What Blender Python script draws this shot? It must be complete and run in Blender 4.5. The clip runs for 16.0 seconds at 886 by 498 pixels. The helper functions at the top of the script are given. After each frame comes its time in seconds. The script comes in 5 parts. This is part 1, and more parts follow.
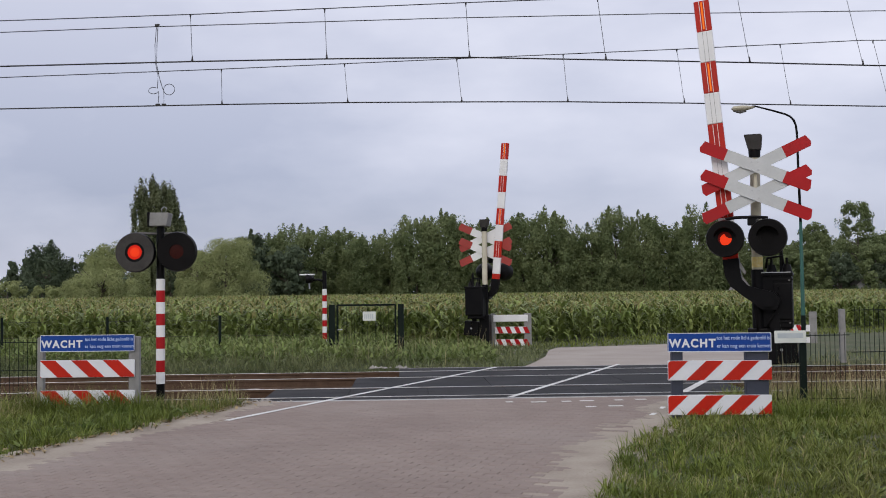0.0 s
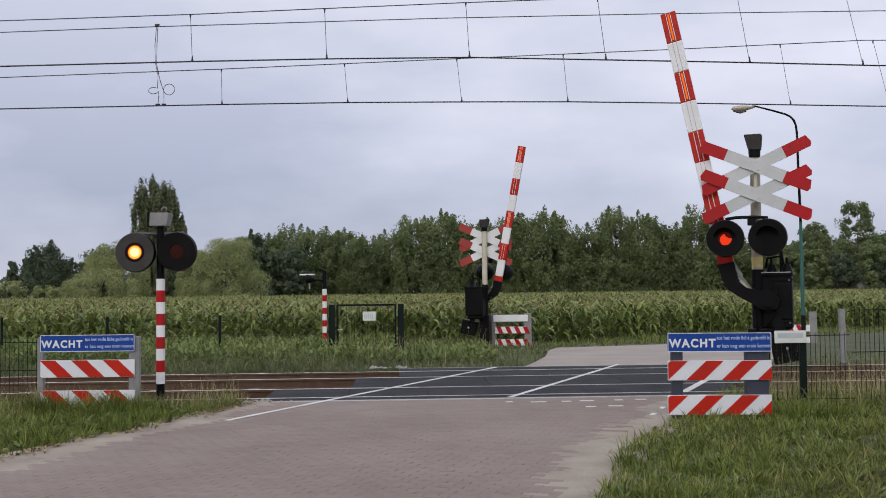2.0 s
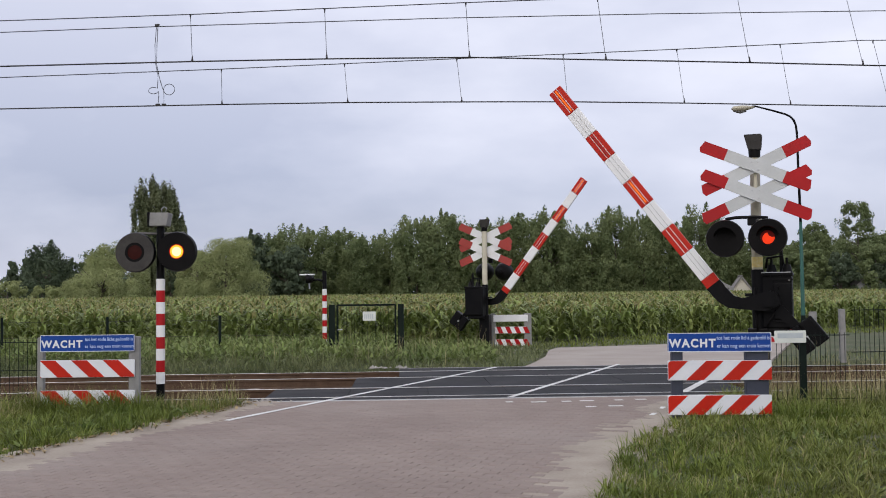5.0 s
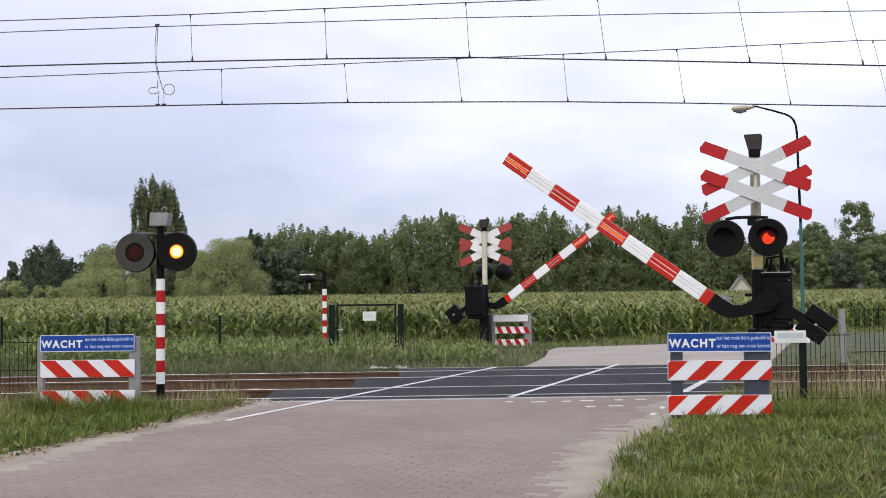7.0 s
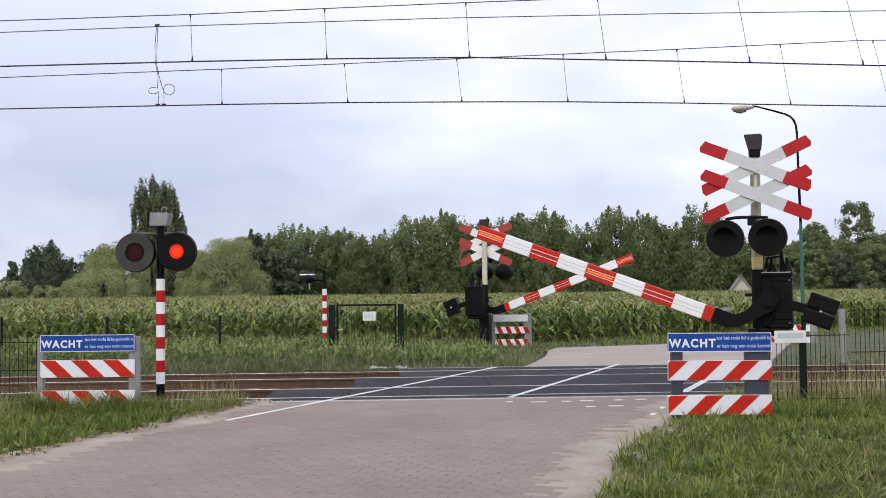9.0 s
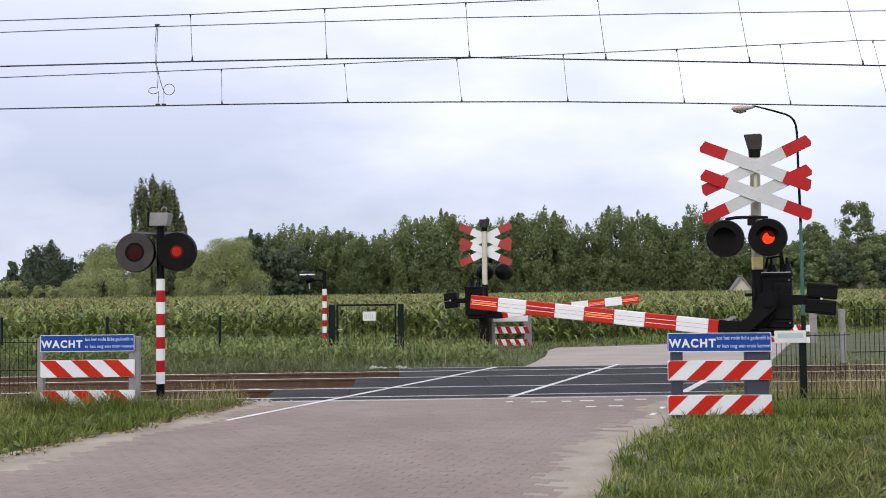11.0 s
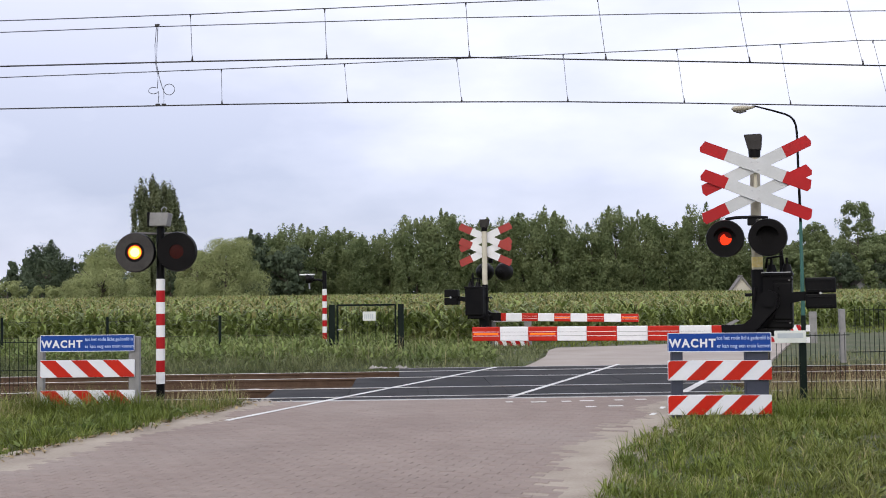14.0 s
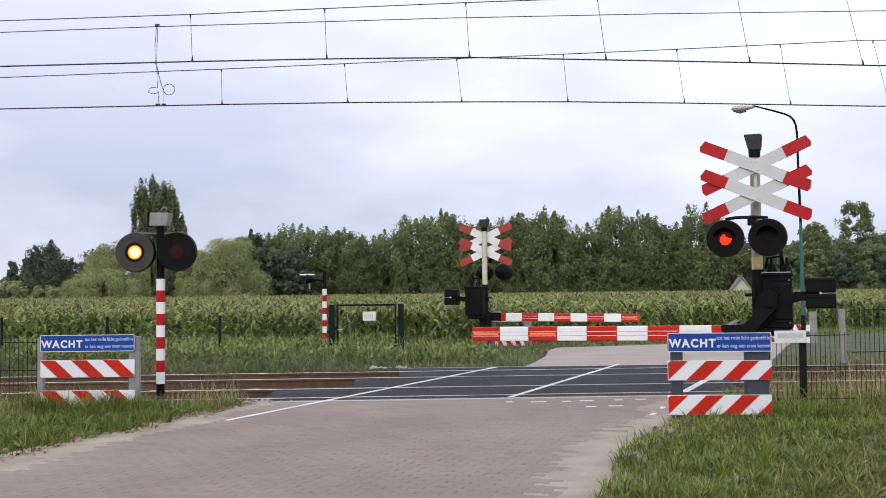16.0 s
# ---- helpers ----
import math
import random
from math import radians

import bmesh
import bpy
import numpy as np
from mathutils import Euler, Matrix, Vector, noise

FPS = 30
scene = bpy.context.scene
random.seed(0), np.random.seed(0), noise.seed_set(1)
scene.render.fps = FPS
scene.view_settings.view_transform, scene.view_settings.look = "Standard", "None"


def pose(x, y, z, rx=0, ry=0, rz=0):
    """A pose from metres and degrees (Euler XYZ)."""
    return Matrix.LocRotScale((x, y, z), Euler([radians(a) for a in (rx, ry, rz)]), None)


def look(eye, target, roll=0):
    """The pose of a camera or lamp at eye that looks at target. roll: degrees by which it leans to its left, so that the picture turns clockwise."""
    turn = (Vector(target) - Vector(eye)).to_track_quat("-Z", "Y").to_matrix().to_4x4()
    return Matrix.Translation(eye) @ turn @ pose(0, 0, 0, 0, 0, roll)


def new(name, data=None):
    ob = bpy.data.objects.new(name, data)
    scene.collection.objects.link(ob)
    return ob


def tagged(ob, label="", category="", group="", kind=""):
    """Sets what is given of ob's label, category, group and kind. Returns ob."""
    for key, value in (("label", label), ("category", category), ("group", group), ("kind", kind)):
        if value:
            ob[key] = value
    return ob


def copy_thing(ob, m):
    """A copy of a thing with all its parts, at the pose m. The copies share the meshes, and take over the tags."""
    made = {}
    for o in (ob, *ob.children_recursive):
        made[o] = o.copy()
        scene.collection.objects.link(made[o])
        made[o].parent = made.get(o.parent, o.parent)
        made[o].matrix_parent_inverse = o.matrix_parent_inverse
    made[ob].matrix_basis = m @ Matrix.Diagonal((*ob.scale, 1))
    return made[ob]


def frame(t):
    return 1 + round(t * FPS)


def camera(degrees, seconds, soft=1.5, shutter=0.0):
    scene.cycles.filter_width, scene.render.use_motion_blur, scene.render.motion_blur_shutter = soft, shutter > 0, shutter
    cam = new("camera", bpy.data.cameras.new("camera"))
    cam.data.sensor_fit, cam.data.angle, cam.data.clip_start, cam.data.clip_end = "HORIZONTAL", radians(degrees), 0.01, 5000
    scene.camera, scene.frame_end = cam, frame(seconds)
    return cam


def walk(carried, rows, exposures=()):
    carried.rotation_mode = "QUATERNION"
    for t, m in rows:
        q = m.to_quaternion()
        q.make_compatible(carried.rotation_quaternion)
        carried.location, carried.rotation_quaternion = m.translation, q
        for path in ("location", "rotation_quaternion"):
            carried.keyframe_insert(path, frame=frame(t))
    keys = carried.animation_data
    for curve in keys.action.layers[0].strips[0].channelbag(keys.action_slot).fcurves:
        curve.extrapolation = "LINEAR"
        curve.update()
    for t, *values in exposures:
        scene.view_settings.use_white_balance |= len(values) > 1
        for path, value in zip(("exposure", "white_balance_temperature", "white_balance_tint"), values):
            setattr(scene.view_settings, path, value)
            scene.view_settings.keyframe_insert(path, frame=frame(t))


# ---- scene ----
# camera: stands still on the verge
cam = camera(48.0, 16.0, 1.0)
EYE = pose(0, 0, 1.57) @ pose(0, 0, 0, 92.569) @ pose(0, 0, 0, 0, 0, -0.647)
walk(cam, [(0, EYE), (16.0, EYE)], exposures=[(0, -0.98), (4.2, -0.98), (6.3, -0.52), (16.0, -0.52)])

# world: bright, thinly clouded sky and a soft sun
SUN_EL, SUN_AZ = radians(34), radians(196)
world = bpy.data.worlds.new("sky")
scene.world = world
world.use_nodes = True
wn, wl = world.node_tree.nodes, world.node_tree.links
wn.clear()
w_out = wn.new("ShaderNodeOutputWorld")
w_bg = wn.new("ShaderNodeBackground")
w_sky = wn.new("ShaderNodeTexSky")
w_sky.sky_type, w_sky.sun_disc = "NISHITA", False
w_sky.sun_elevation, w_sky.sun_rotation = SUN_EL, SUN_AZ
w_sky.air_density, w_sky.dust_density, w_sky.ozone_density = 1.0, 2.0, 2.0
w_gain = wn.new("ShaderNodeVectorMath")
w_gain.operation = "SCALE"
w_gain.inputs["Scale"].default_value = 0.13
wl.new(w_sky.outputs[0], w_gain.inputs[0])
w_co = wn.new("ShaderNodeTexCoord")
w_map = wn.new("ShaderNodeMapping")
w_map.inputs["Scale"].default_value = (1.0, 1.0, 2.6)
w_map.inputs["Location"].default_value = (0.35, 0.1, 0.9)
wl.new(w_co.outputs["Generated"], w_map.inputs[0])
w_noise = wn.new("ShaderNodeTexNoise")
w_noise.inputs["Scale"].default_value = 2.3
w_noise.inputs["Detail"].default_value = 7
w_noise.inputs["Roughness"].default_value = 0.52
wl.new(w_map.outputs[0], w_noise.inputs["Vector"])
w_ramp = wn.new("ShaderNodeValToRGB")
w_ramp.color_ramp.elements[0].position, w_ramp.color_ramp.elements[1].position = 0.42, 0.98
wl.new(w_noise.outputs[0], w_ramp.inputs[0])
w_base = wn.new("ShaderNodeMix")
w_base.data_type = "RGBA"
w_base.inputs["Factor"].default_value = 0.72
w_base.inputs["B"].default_value = (0.98, 1.04, 1.38, 1)
wl.new(w_gain.outputs[0], w_base.inputs["A"])
w_mix = wn.new("ShaderNodeMix")
w_mix.data_type = "RGBA"
w_mix.inputs["B"].default_value = (1.80, 1.83, 2.08, 1)
# thin cloud thickens towards the zenith, all round
w_xyz = wn.new("ShaderNodeSeparateXYZ")
wl.new(w_co.outputs["Generated"], w_xyz.inputs[0])
w_up = wn.new("ShaderNodeMapRange")
w_up.inputs["From Min"].default_value, w_up.inputs["From Max"].default_value = 0.10, 0.36
w_up.inputs["To Max"].default_value = 0.62
wl.new(w_xyz.outputs["Z"], w_up.inputs["Value"])
w_sum = wn.new("ShaderNodeMath")
w_sum.use_clamp = True
wl.new(w_ramp.outputs[0], w_sum.inputs[0])
wl.new(w_up.outputs[0], w_sum.inputs[1])
wl.new(w_sum.outputs[0], w_mix.inputs["Factor"])
wl.new(w_base.outputs["Result"], w_mix.inputs["A"])
wl.new(w_mix.outputs["Result"], w_bg.inputs[0])
w_bg.inputs[1].default_value = 1.0
wl.new(w_bg.outputs[0], w_out.inputs[0])

sun = new("sun", bpy.data.lights.new("sun", "SUN"))
sun.data.energy, sun.data.angle, sun.data.color = 1.75, radians(35), (1.0, 0.93, 0.80)
sun_from = Vector((math.sin(SUN_AZ) * math.cos(SUN_EL), math.cos(SUN_AZ) * math.cos(SUN_EL), math.sin(SUN_EL)))
sun.matrix_basis = look(sun_from * 50, (0, 0, 0))


# ---- materials ----
def surf(name, a, b=None, scale=8.0, fine=60.0, rough=0.7, metal=0.0, bump=0.15, vary=0.0, dirt=None, dirt_amount=0.3, coat=0.0,
         sss=0.0, island=0.0, spec=0.5):
    """A paint or surface of two tones, with coarse and fine variation, stains and relief."""
    m = bpy.data.materials.new(name)
    m.use_nodes = True
    n, l = m.node_tree.nodes, m.node_tree.links
    p = n["Principled BSDF"]
    p.inputs["Roughness"].default_value, p.inputs["Metallic"].default_value = rough, metal
    p.inputs["Coat Weight"].default_value = coat
    p.inputs["Specular IOR Level"].default_value = 0.12 if sss else spec
    b = b or tuple(c * 0.8 for c in a)
    co = n.new("ShaderNodeNewGeometry")
    n1, n2 = n.new("ShaderNodeTexNoise"), n.new("ShaderNodeTexNoise")
    n1.inputs["Scale"].default_value, n1.inputs["Detail"].default_value = scale, 4
    n2.inputs["Scale"].default_value, n2.inputs["Detail"].default_value = fine, 3
    l.new(co.outputs["Position"], n1.inputs["Vector"])
    l.new(co.outputs["Position"], n2.inputs["Vector"])
    add = n.new("ShaderNodeMath")
    add.operation = "MULTIPLY_ADD"
    add.inputs[1].default_value = 0.45
    l.new(n2.outputs[0], add.inputs[0])
    l.new(n1.outputs[0], add.inputs[2])
    ramp = n.new("ShaderNodeValToRGB")
    ramp.color_ramp.elements[0].position, ramp.color_ramp.elements[1].position = 0.50, 0.95
    ramp.color_ramp.elements[0].color, ramp.color_ramp.elements[1].color = (*a, 1), (*b, 1)
    l.new(add.outputs[0], ramp.inputs[0])
    colour = ramp.outputs[0]
    if dirt:
        n3 = n.new("ShaderNodeTexNoise")
        n3.inputs["Scale"].default_value, n3.inputs["Detail"].default_value = scale * 0.37, 6
        l.new(co.outputs["Position"], n3.inputs["Vector"])
        r3 = n.new("ShaderNodeMapRange")
        r3.inputs["From Min"].default_value, r3.inputs["From Max"].default_value = 0.5, 0.75
        r3.inputs["To Max"].default_value = dirt_amount
        l.new(n3.outputs[0], r3.inputs["Value"])
        mx = n.new("ShaderNodeMix")
        mx.data_type = "RGBA"
        mx.inputs["B"].default_value = (*dirt, 1)
        l.new(r3.outputs[0], mx.inputs["Factor"])
        l.new(colour, mx.inputs["A"])
        colour = mx.outputs["Result"]
    if vary or island:
        hs = n.new("ShaderNodeHueSaturation")
        mr = n.new("ShaderNodeMapRange")
        v = vary or island
        mr.inputs["To Min"].default_value, mr.inputs["To Max"].default_value = 1 - v, 1 + v
        if vary:
            l.new(n.new("ShaderNodeObjectInfo").outputs["Random"], mr.inputs["Value"])
        else:
            l.new(co.outputs["Random Per Island"], mr.inputs["Value"])
        l.new(mr.outputs[0], hs.inputs["Value"])
        l.new(colour, hs.inputs["Color"])
        colour = hs.outputs[0]
    l.new(colour, p.inputs["Base Color"])
    if sss:
        p.inputs["Subsurface Weight"].default_value = 0.0
        tr = n.new("ShaderNodeBsdfTranslucent")
        l.new(colour, tr.inputs["Color"])
        ms = n.new("ShaderNodeMixShader")
        ms.inputs[0].default_value = sss
        l.new(p.outputs[0], ms.inputs[1])
        l.new(tr.outputs[0], ms.inputs[2])
        l.new(ms.outputs[0], n["Material Output"].inputs[0])
    if bump:
        bp = n.new("ShaderNodeBump")
        bp.inputs["Strength"].default_value, bp.inputs["Distance"].default_value = bump, 0.01
        l.new(add.outputs[0], bp.inputs["Height"])
        l.new(bp.outputs[0], p.inputs["Normal"])
    return m


def glow(name, base, colour, strength):
    m = bpy.data.materials.new(name)
    m.use_nodes = True
    p = m.node_tree.nodes["Principled BSDF"]
    p.inputs["Base Color"].default_value = (*base, 1)
    p.inputs["Roughness"].default_value = 0.5
    p.inputs["Specular IOR Level"].default_value = 0.1
    p.inputs["Emission Color"].default_value = (*colour, 1)
    p.inputs["Emission Strength"].default_value = strength
    return m


GRASS_SOIL = surf("grass_soil", (0.042, 0.060, 0.018), (0.078, 0.084, 0.034), 1.3, 14, 0.95, bump=0.6, dirt=(0.13, 0.105, 0.07), dirt_amount=0.5)
BRICK = surf("paving_brick", (0.210, 0.163, 0.141), (0.262, 0.209, 0.180), 0.7, 55, 0.90, bump=0.25, vary=0.05, dirt=(0.300, 0.258, 0.228), dirt_amount=0.7)
BRICK_FAR = surf("paving_brick_joined", (0.210, 0.163, 0.141), (0.262, 0.209, 0.180), 0.7, 55, 0.90, bump=0.25, island=0.05, dirt=(0.300, 0.258, 0.228), dirt_amount=0.7)
SAND = surf("joint_sand", (0.245, 0.203, 0.164), (0.385, 0.335, 0.270), 1.4, 40, 0.95, bump=0.5, dirt=(0.22, 0.19, 0.14), dirt_amount=0.5)
LANE = surf("far_lane_asphalt", (0.290, 0.250, 0.218), (0.370, 0.325, 0.285), 0.8, 30, 0.92, bump=0.3, dirt=(0.30, 0.26, 0.2), dirt_amount=0.4)
DECK = surf("deck_panel", (0.020, 0.0205, 0.023), (0.041, 0.041, 0.044), 1.6, 45, 0.92, bump=0.3, vary=0.12, dirt=(0.058, 0.053, 0.050), dirt_amount=0.45, spec=0.2)
EDGE = surf("concrete_edge", (0.34, 0.34, 0.34), (0.45, 0.44, 0.43), 2.0, 40, 0.9, dirt=(0.2, 0.18, 0.15), dirt_amount=0.4)
LINE = surf("road_paint", (0.74, 0.74, 0.72), (0.60, 0.59, 0.57), 3.0, 35, 0.75, bump=0.2, dirt=(0.34, 0.31, 0.29), dirt_amount=0.6)
RAIL = surf("rail_rust", (0.080, 0.045, 0.027), (0.130, 0.080, 0.050), 5.0, 60, 0.85, metal=0.2, bump=0.3)
RAIL_TOP = surf("rail_head", (0.58, 0.57, 0.56), (0.48, 0.47, 0.46), 5.0, 60, 0.28, metal=1.0, bump=0.05)
BALLAST = surf("ballast", (0.150, 0.110, 0.080), (0.27, 0.212, 0.160), 7.0, 45, 0.95, bump=1.0, island=0.25)
SLEEPER = surf("sleeper_concrete", (0.42, 0.39, 0.35), (0.52, 0.49, 0.45), 4.0, 45, 0.9, dirt=(0.2, 0.14, 0.1), dirt_amount=0.6)
WHITE = surf("white_enamel", (0.86, 0.86, 0.86), (0.78, 0.78, 0.79), 3.0, 30, 0.42, bump=0.03, dirt=(0.62, 0.61, 0.58), dirt_amount=0.15)
RED = surf("red_enamel", (0.46, 0.008, 0.012), (0.38, 0.008, 0.010), 3.0, 30, 0.42, bump=0.03, dirt=(0.30, 0.02, 0.02), dirt_amount=0.4, spec=0.25)
ORANGE_RED = surf("orange_red_foil", (0.55, 0.020, 0.007), (0.44, 0.016, 0.007), 3.0, 30, 0.42, bump=0.03, dirt=(0.36, 0.03, 0.02), dirt_amount=0.4, spec=0.25)
FADED_RED = surf("faded_red", (0.38, 0.038, 0.026), (0.31, 0.032, 0.024), 3.0, 30, 0.55, bump=0.03)
BLUE = surf("blue_sign_foil", (0.010, 0.052, 0.27), (0.012, 0.064, 0.32), 2.0, 20, 0.40, bump=0.02, dirt=(0.03, 0.08, 0.32), dirt_amount=0.4, spec=0.25)
LETTER = surf("sign_lettering", (0.76, 0.77, 0.80), (0.70, 0.72, 0.77), 3.0, 30, 0.45, bump=0.0)
FADED_LETTER = surf("worn_lettering", (0.48, 0.58, 0.82), (0.38, 0.49, 0.78), 9.0, 50, 0.5, bump=0.0)
BLACK = surf("black_paint", (0.004, 0.004, 0.005), (0.008, 0.0075, 0.008), 3.0, 40, 0.42, bump=0.08, dirt=(0.022, 0.020, 0.018), dirt_amount=0.2, spec=0.10)
MATT_BLACK = surf("matt_black", (0.005, 0.0045, 0.005), (0.009, 0.008, 0.008), 3.0, 40, 0.7, bump=0.05, spec=0.1)
WORN_GREY = surf("worn_grey_shade", (0.11, 0.105, 0.10), (0.16, 0.15, 0.145), 6.0, 40, 0.75, bump=0.05)
POST_BLUE = surf("dark_plastic_post", (0.030, 0.034, 0.055), (0.045, 0.05, 0.075), 3.0, 40, 0.6, bump=0.05)
POST_GREY = surf("weathered_grey_post", (0.21, 0.205, 0.20), (0.29, 0.285, 0.275), 6.0, 40, 0.85, bump=0.2)
PIPE = surf("galvanised_pipe", (0.42, 0.385, 0.29), (0.52, 0.48, 0.375), 5.0, 40, 0.55, metal=0.25, bump=0.08, dirt=(0.28, 0.25, 0.18), dirt_amount=0.6)
STICKER = surf("yellow_sticker", (0.66, 0.50, 0.12), (0.72, 0.62, 0.32), 22.0, 60, 0.5, bump=0.0)
GALV = surf("galvanised_steel", (0.46, 0.47, 0.48), (0.56, 0.57, 0.58), 5.0, 40, 0.42, metal=0.7, bump=0.05)
GREEN = surf("dark_green_paint", (0.005, 0.010, 0.008), (0.009, 0.016, 0.012), 4.0, 40, 0.55, bump=0.05, spec=0.12)
TEAL = surf("green_mast_paint", (0.022, 0.095, 0.075), (0.03, 0.12, 0.095), 4.0, 40, 0.5, bump=0.05)
WIRE = surf("wire", (0.028, 0.026, 0.027), (0.04, 0.038, 0.038), 4.0, 40, 0.55, metal=0.4, bump=0.0)
CREAM = surf("cream_pole_paint", (0.62, 0.58, 0.46), (0.54, 0.50, 0.39), 5.0, 40, 0.55, bump=0.05, dirt=(0.36, 0.32, 0.22), dirt_amount=0.5)
LENS_DARK = surf("dark_red_lens", (0.026, 0.004, 0.003), (0.040, 0.006, 0.004), 20.0, 70, 0.45, bump=0.1, spec=0.10)
LENS_DIM = glow("lens_dim", (0.06, 0.005, 0.004), (1.0, 0.02, 0.008), 0.07)
BOARD_WHITE = surf("weathered_white_board", (0.60, 0.61, 0.61), (0.52, 0.53, 0.53), 3.0, 30, 0.5, bump=0.03, dirt=(0.42, 0.42, 0.40), dirt_amount=0.35)
LENS_RED = glow("lens_red", (0.05, 0.004, 0.003), (1.0, 0.028, 0.010), 1.1)
LENS_CORE = glow("lens_core", (0.05, 0.004, 0.003), (1.0, 0.050, 0.010), 1.7)
LENS_ORANGE = glow("lens_orange", (0.3, 0.05, 0.01), (1.0, 0.36, 0.012), 1.6)
LENS_YELLOW = glow("lens_yellow", (0.3, 0.1, 0.02), (1.0, 0.60, 0.03), 1.9)
LENS_HOT = glow("lens_hot", (0.3, 0.1, 0.02), (1.0, 0.84, 0.48), 2.2)
LENS_DULL = glow("lens_dull", (0.1, 0.01, 0.006), (1.0, 0.04, 0.012), 0.38)
STRIP_ON = glow("arm_strip_lit", (0.4, 0.05, 0.01), (1.0, 0.22, 0.02), 1.3)
HEAD_GREY = surf("dark_grey_shade", (0.040, 0.037, 0.035), (0.062, 0.057, 0.053), 6.0, 40, 0.75, bump=0.05, spec=0.2)
STRIP_OFF = surf("arm_strip_unlit", (0.40, 0.025, 0.018), (0.32, 0.02, 0.015), 9, 50, 0.25, bump=0.0)
BARK = surf("bark", (0.075, 0.06, 0.045), (0.12, 0.10, 0.08), 3.0, 25, 0.95, bump=0.6)
# distance haze is painted into these tree leaves: lighter, less saturated colours
LEAF_ALDER = surf("alder_leaves", (0.128, 0.168, 0.074), (0.235, 0.272, 0.128), 0.30, 2.0, 0.65, bump=0, island=0.24, sss=0.32)
LEAF_DARK = surf("dark_leaves", (0.072, 0.098, 0.062), (0.118, 0.148, 0.088), 0.35, 3.0, 0.65, bump=0, island=0.22, sss=0.2)
LEAF_POPLAR = surf("poplar_leaves", (0.130, 0.152, 0.082), (0.205, 0.225, 0.122), 0.35, 3.0, 0.65, bump=0, island=0.22, sss=0.2)
LEAF_WILLOW = surf("willow_leaves", (0.230, 0.265, 0.110), (0.350, 0.375, 0.175), 0.35, 3.0, 0.7, bump=0, island=0.14, sss=0.25)
LEAF_PALE = surf("pale_leaves", (0.135, 0.175, 0.075), (0.20, 0.235, 0.11), 0.35, 3.0, 0.7, bump=0, island=0.3, sss=0.25)
CORN_LEAF = surf("maize_leaves", (0.118, 0.166, 0.040), (0.265, 0.305, 0.100), 0.9, 6.0, 0.42, bump=0, island=0.5, sss=0.22)
TASSEL = surf("maize_tassels", (0.29, 0.25, 0.105), (0.40, 0.345, 0.165), 0.9, 6.0, 0.8, bump=0, island=0.3, sss=0.2)
BLADE = surf("grass_blades", (0.090, 0.132, 0.022), (0.228, 0.258, 0.066), 1.1, 7.0, 0.55, bump=0, island=0.5, sss=0.28, dirt=(0.24, 0.20, 0.10), dirt_amount=0.4)
STRAW = surf("dry_grass", (0.36, 0.31, 0.15), (0.48, 0.42, 0.24), 1.2, 7.0, 0.8, bump=0, island=0.3, sss=0.3)
WEED = surf("tall_weeds", (0.132, 0.160, 0.068), (0.225, 0.240, 0.118), 0.8, 7.0, 0.65, bump=0, island=0.4, sss=0.3)
HERB = surf("leafy_herbs", (0.122, 0.170, 0.050), (0.230, 0.268, 0.095), 0.8, 7.0, 0.6, bump=0, island=0.4, sss=0.3)
FALLEN = surf("fallen_leaves", (0.24, 0.17, 0.085), (0.32, 0.25, 0.14), 6.0, 30, 0.9, bump=0, island=0.4)
SHED_WALL = surf("grey_shed_wall", (0.22, 0.22, 0.22), (0.28, 0.28, 0.28), 1.0, 8.0, 0.9, bump=0.2)
PLASTER = surf("pale_render_wall", (0.50, 0.46, 0.38), (0.58, 0.54, 0.46), 1.0, 8.0, 0.9, bump=0.2)
TILES = surf("grey_roof", (0.17, 0.16, 0.15), (0.23, 0.21, 0.20), 1.0, 8.0, 0.85, bump=0.3)
DARK_GLASS = surf("window_glass", (0.02, 0.025, 0.03), (0.03, 0.035, 0.04), 1, 8, 0.1, bump=0)
NOTICE = surf("notice_board", (0.72, 0.74, 0.70), (0.64, 0.67, 0.62), 4, 40, 0.5, bump=0)
NOTICE_INK = surf("notice_print", (0.42, 0.47, 0.50), (0.5, 0.54, 0.56), 4, 40, 0.6, bump=0)
STONE = surf("rubble", (0.27, 0.25, 0.22), (0.36, 0.34, 0.31), 4, 30, 0.95, bump=0.5, island=0.2)


# ---- mesh helpers ----
def part(name, bm, material, parent=None, label="", at=None):
    """Links a bmesh as one mesh object, under a thing or a part."""
    me = bpy.data.meshes.new(name)
    bm.to_mesh(me)
    bm.free()
    for m in (material if isinstance(material, (list, tuple)) else [material]):
        me.materials.append(m)
    ob = new(name, me)
    if parent is not None:
        ob.parent = parent
    if at is not None:
        ob.matrix_basis = at
    if label:
        tagged(ob, label)
    return ob


def thing(name, label, category, m, group="", kind=""):
    ob = new(name)
    ob.matrix_basis = m
    return tagged(ob, label, category, group, kind)


def box(size, centre=(0, 0, 0), m=None, bevel=0.0, bm=None):
    bm = bm or bmesh.new()
    r = bmesh.ops.create_cube(bm, size=1.0)
    mat = Matrix.Translation(centre) @ (m or Matrix()) @ Matrix.Diagonal((*size, 1))
    bmesh.ops.transform(bm, matrix=mat, verts=r["verts"])
    if bevel:
        edges = list({e for v in r["verts"] for e in v.link_edges})
        bmesh.ops.bevel(bm, geom=edges, offset=bevel, segments=2, affect="EDGES", profile=0.5)
    return bm


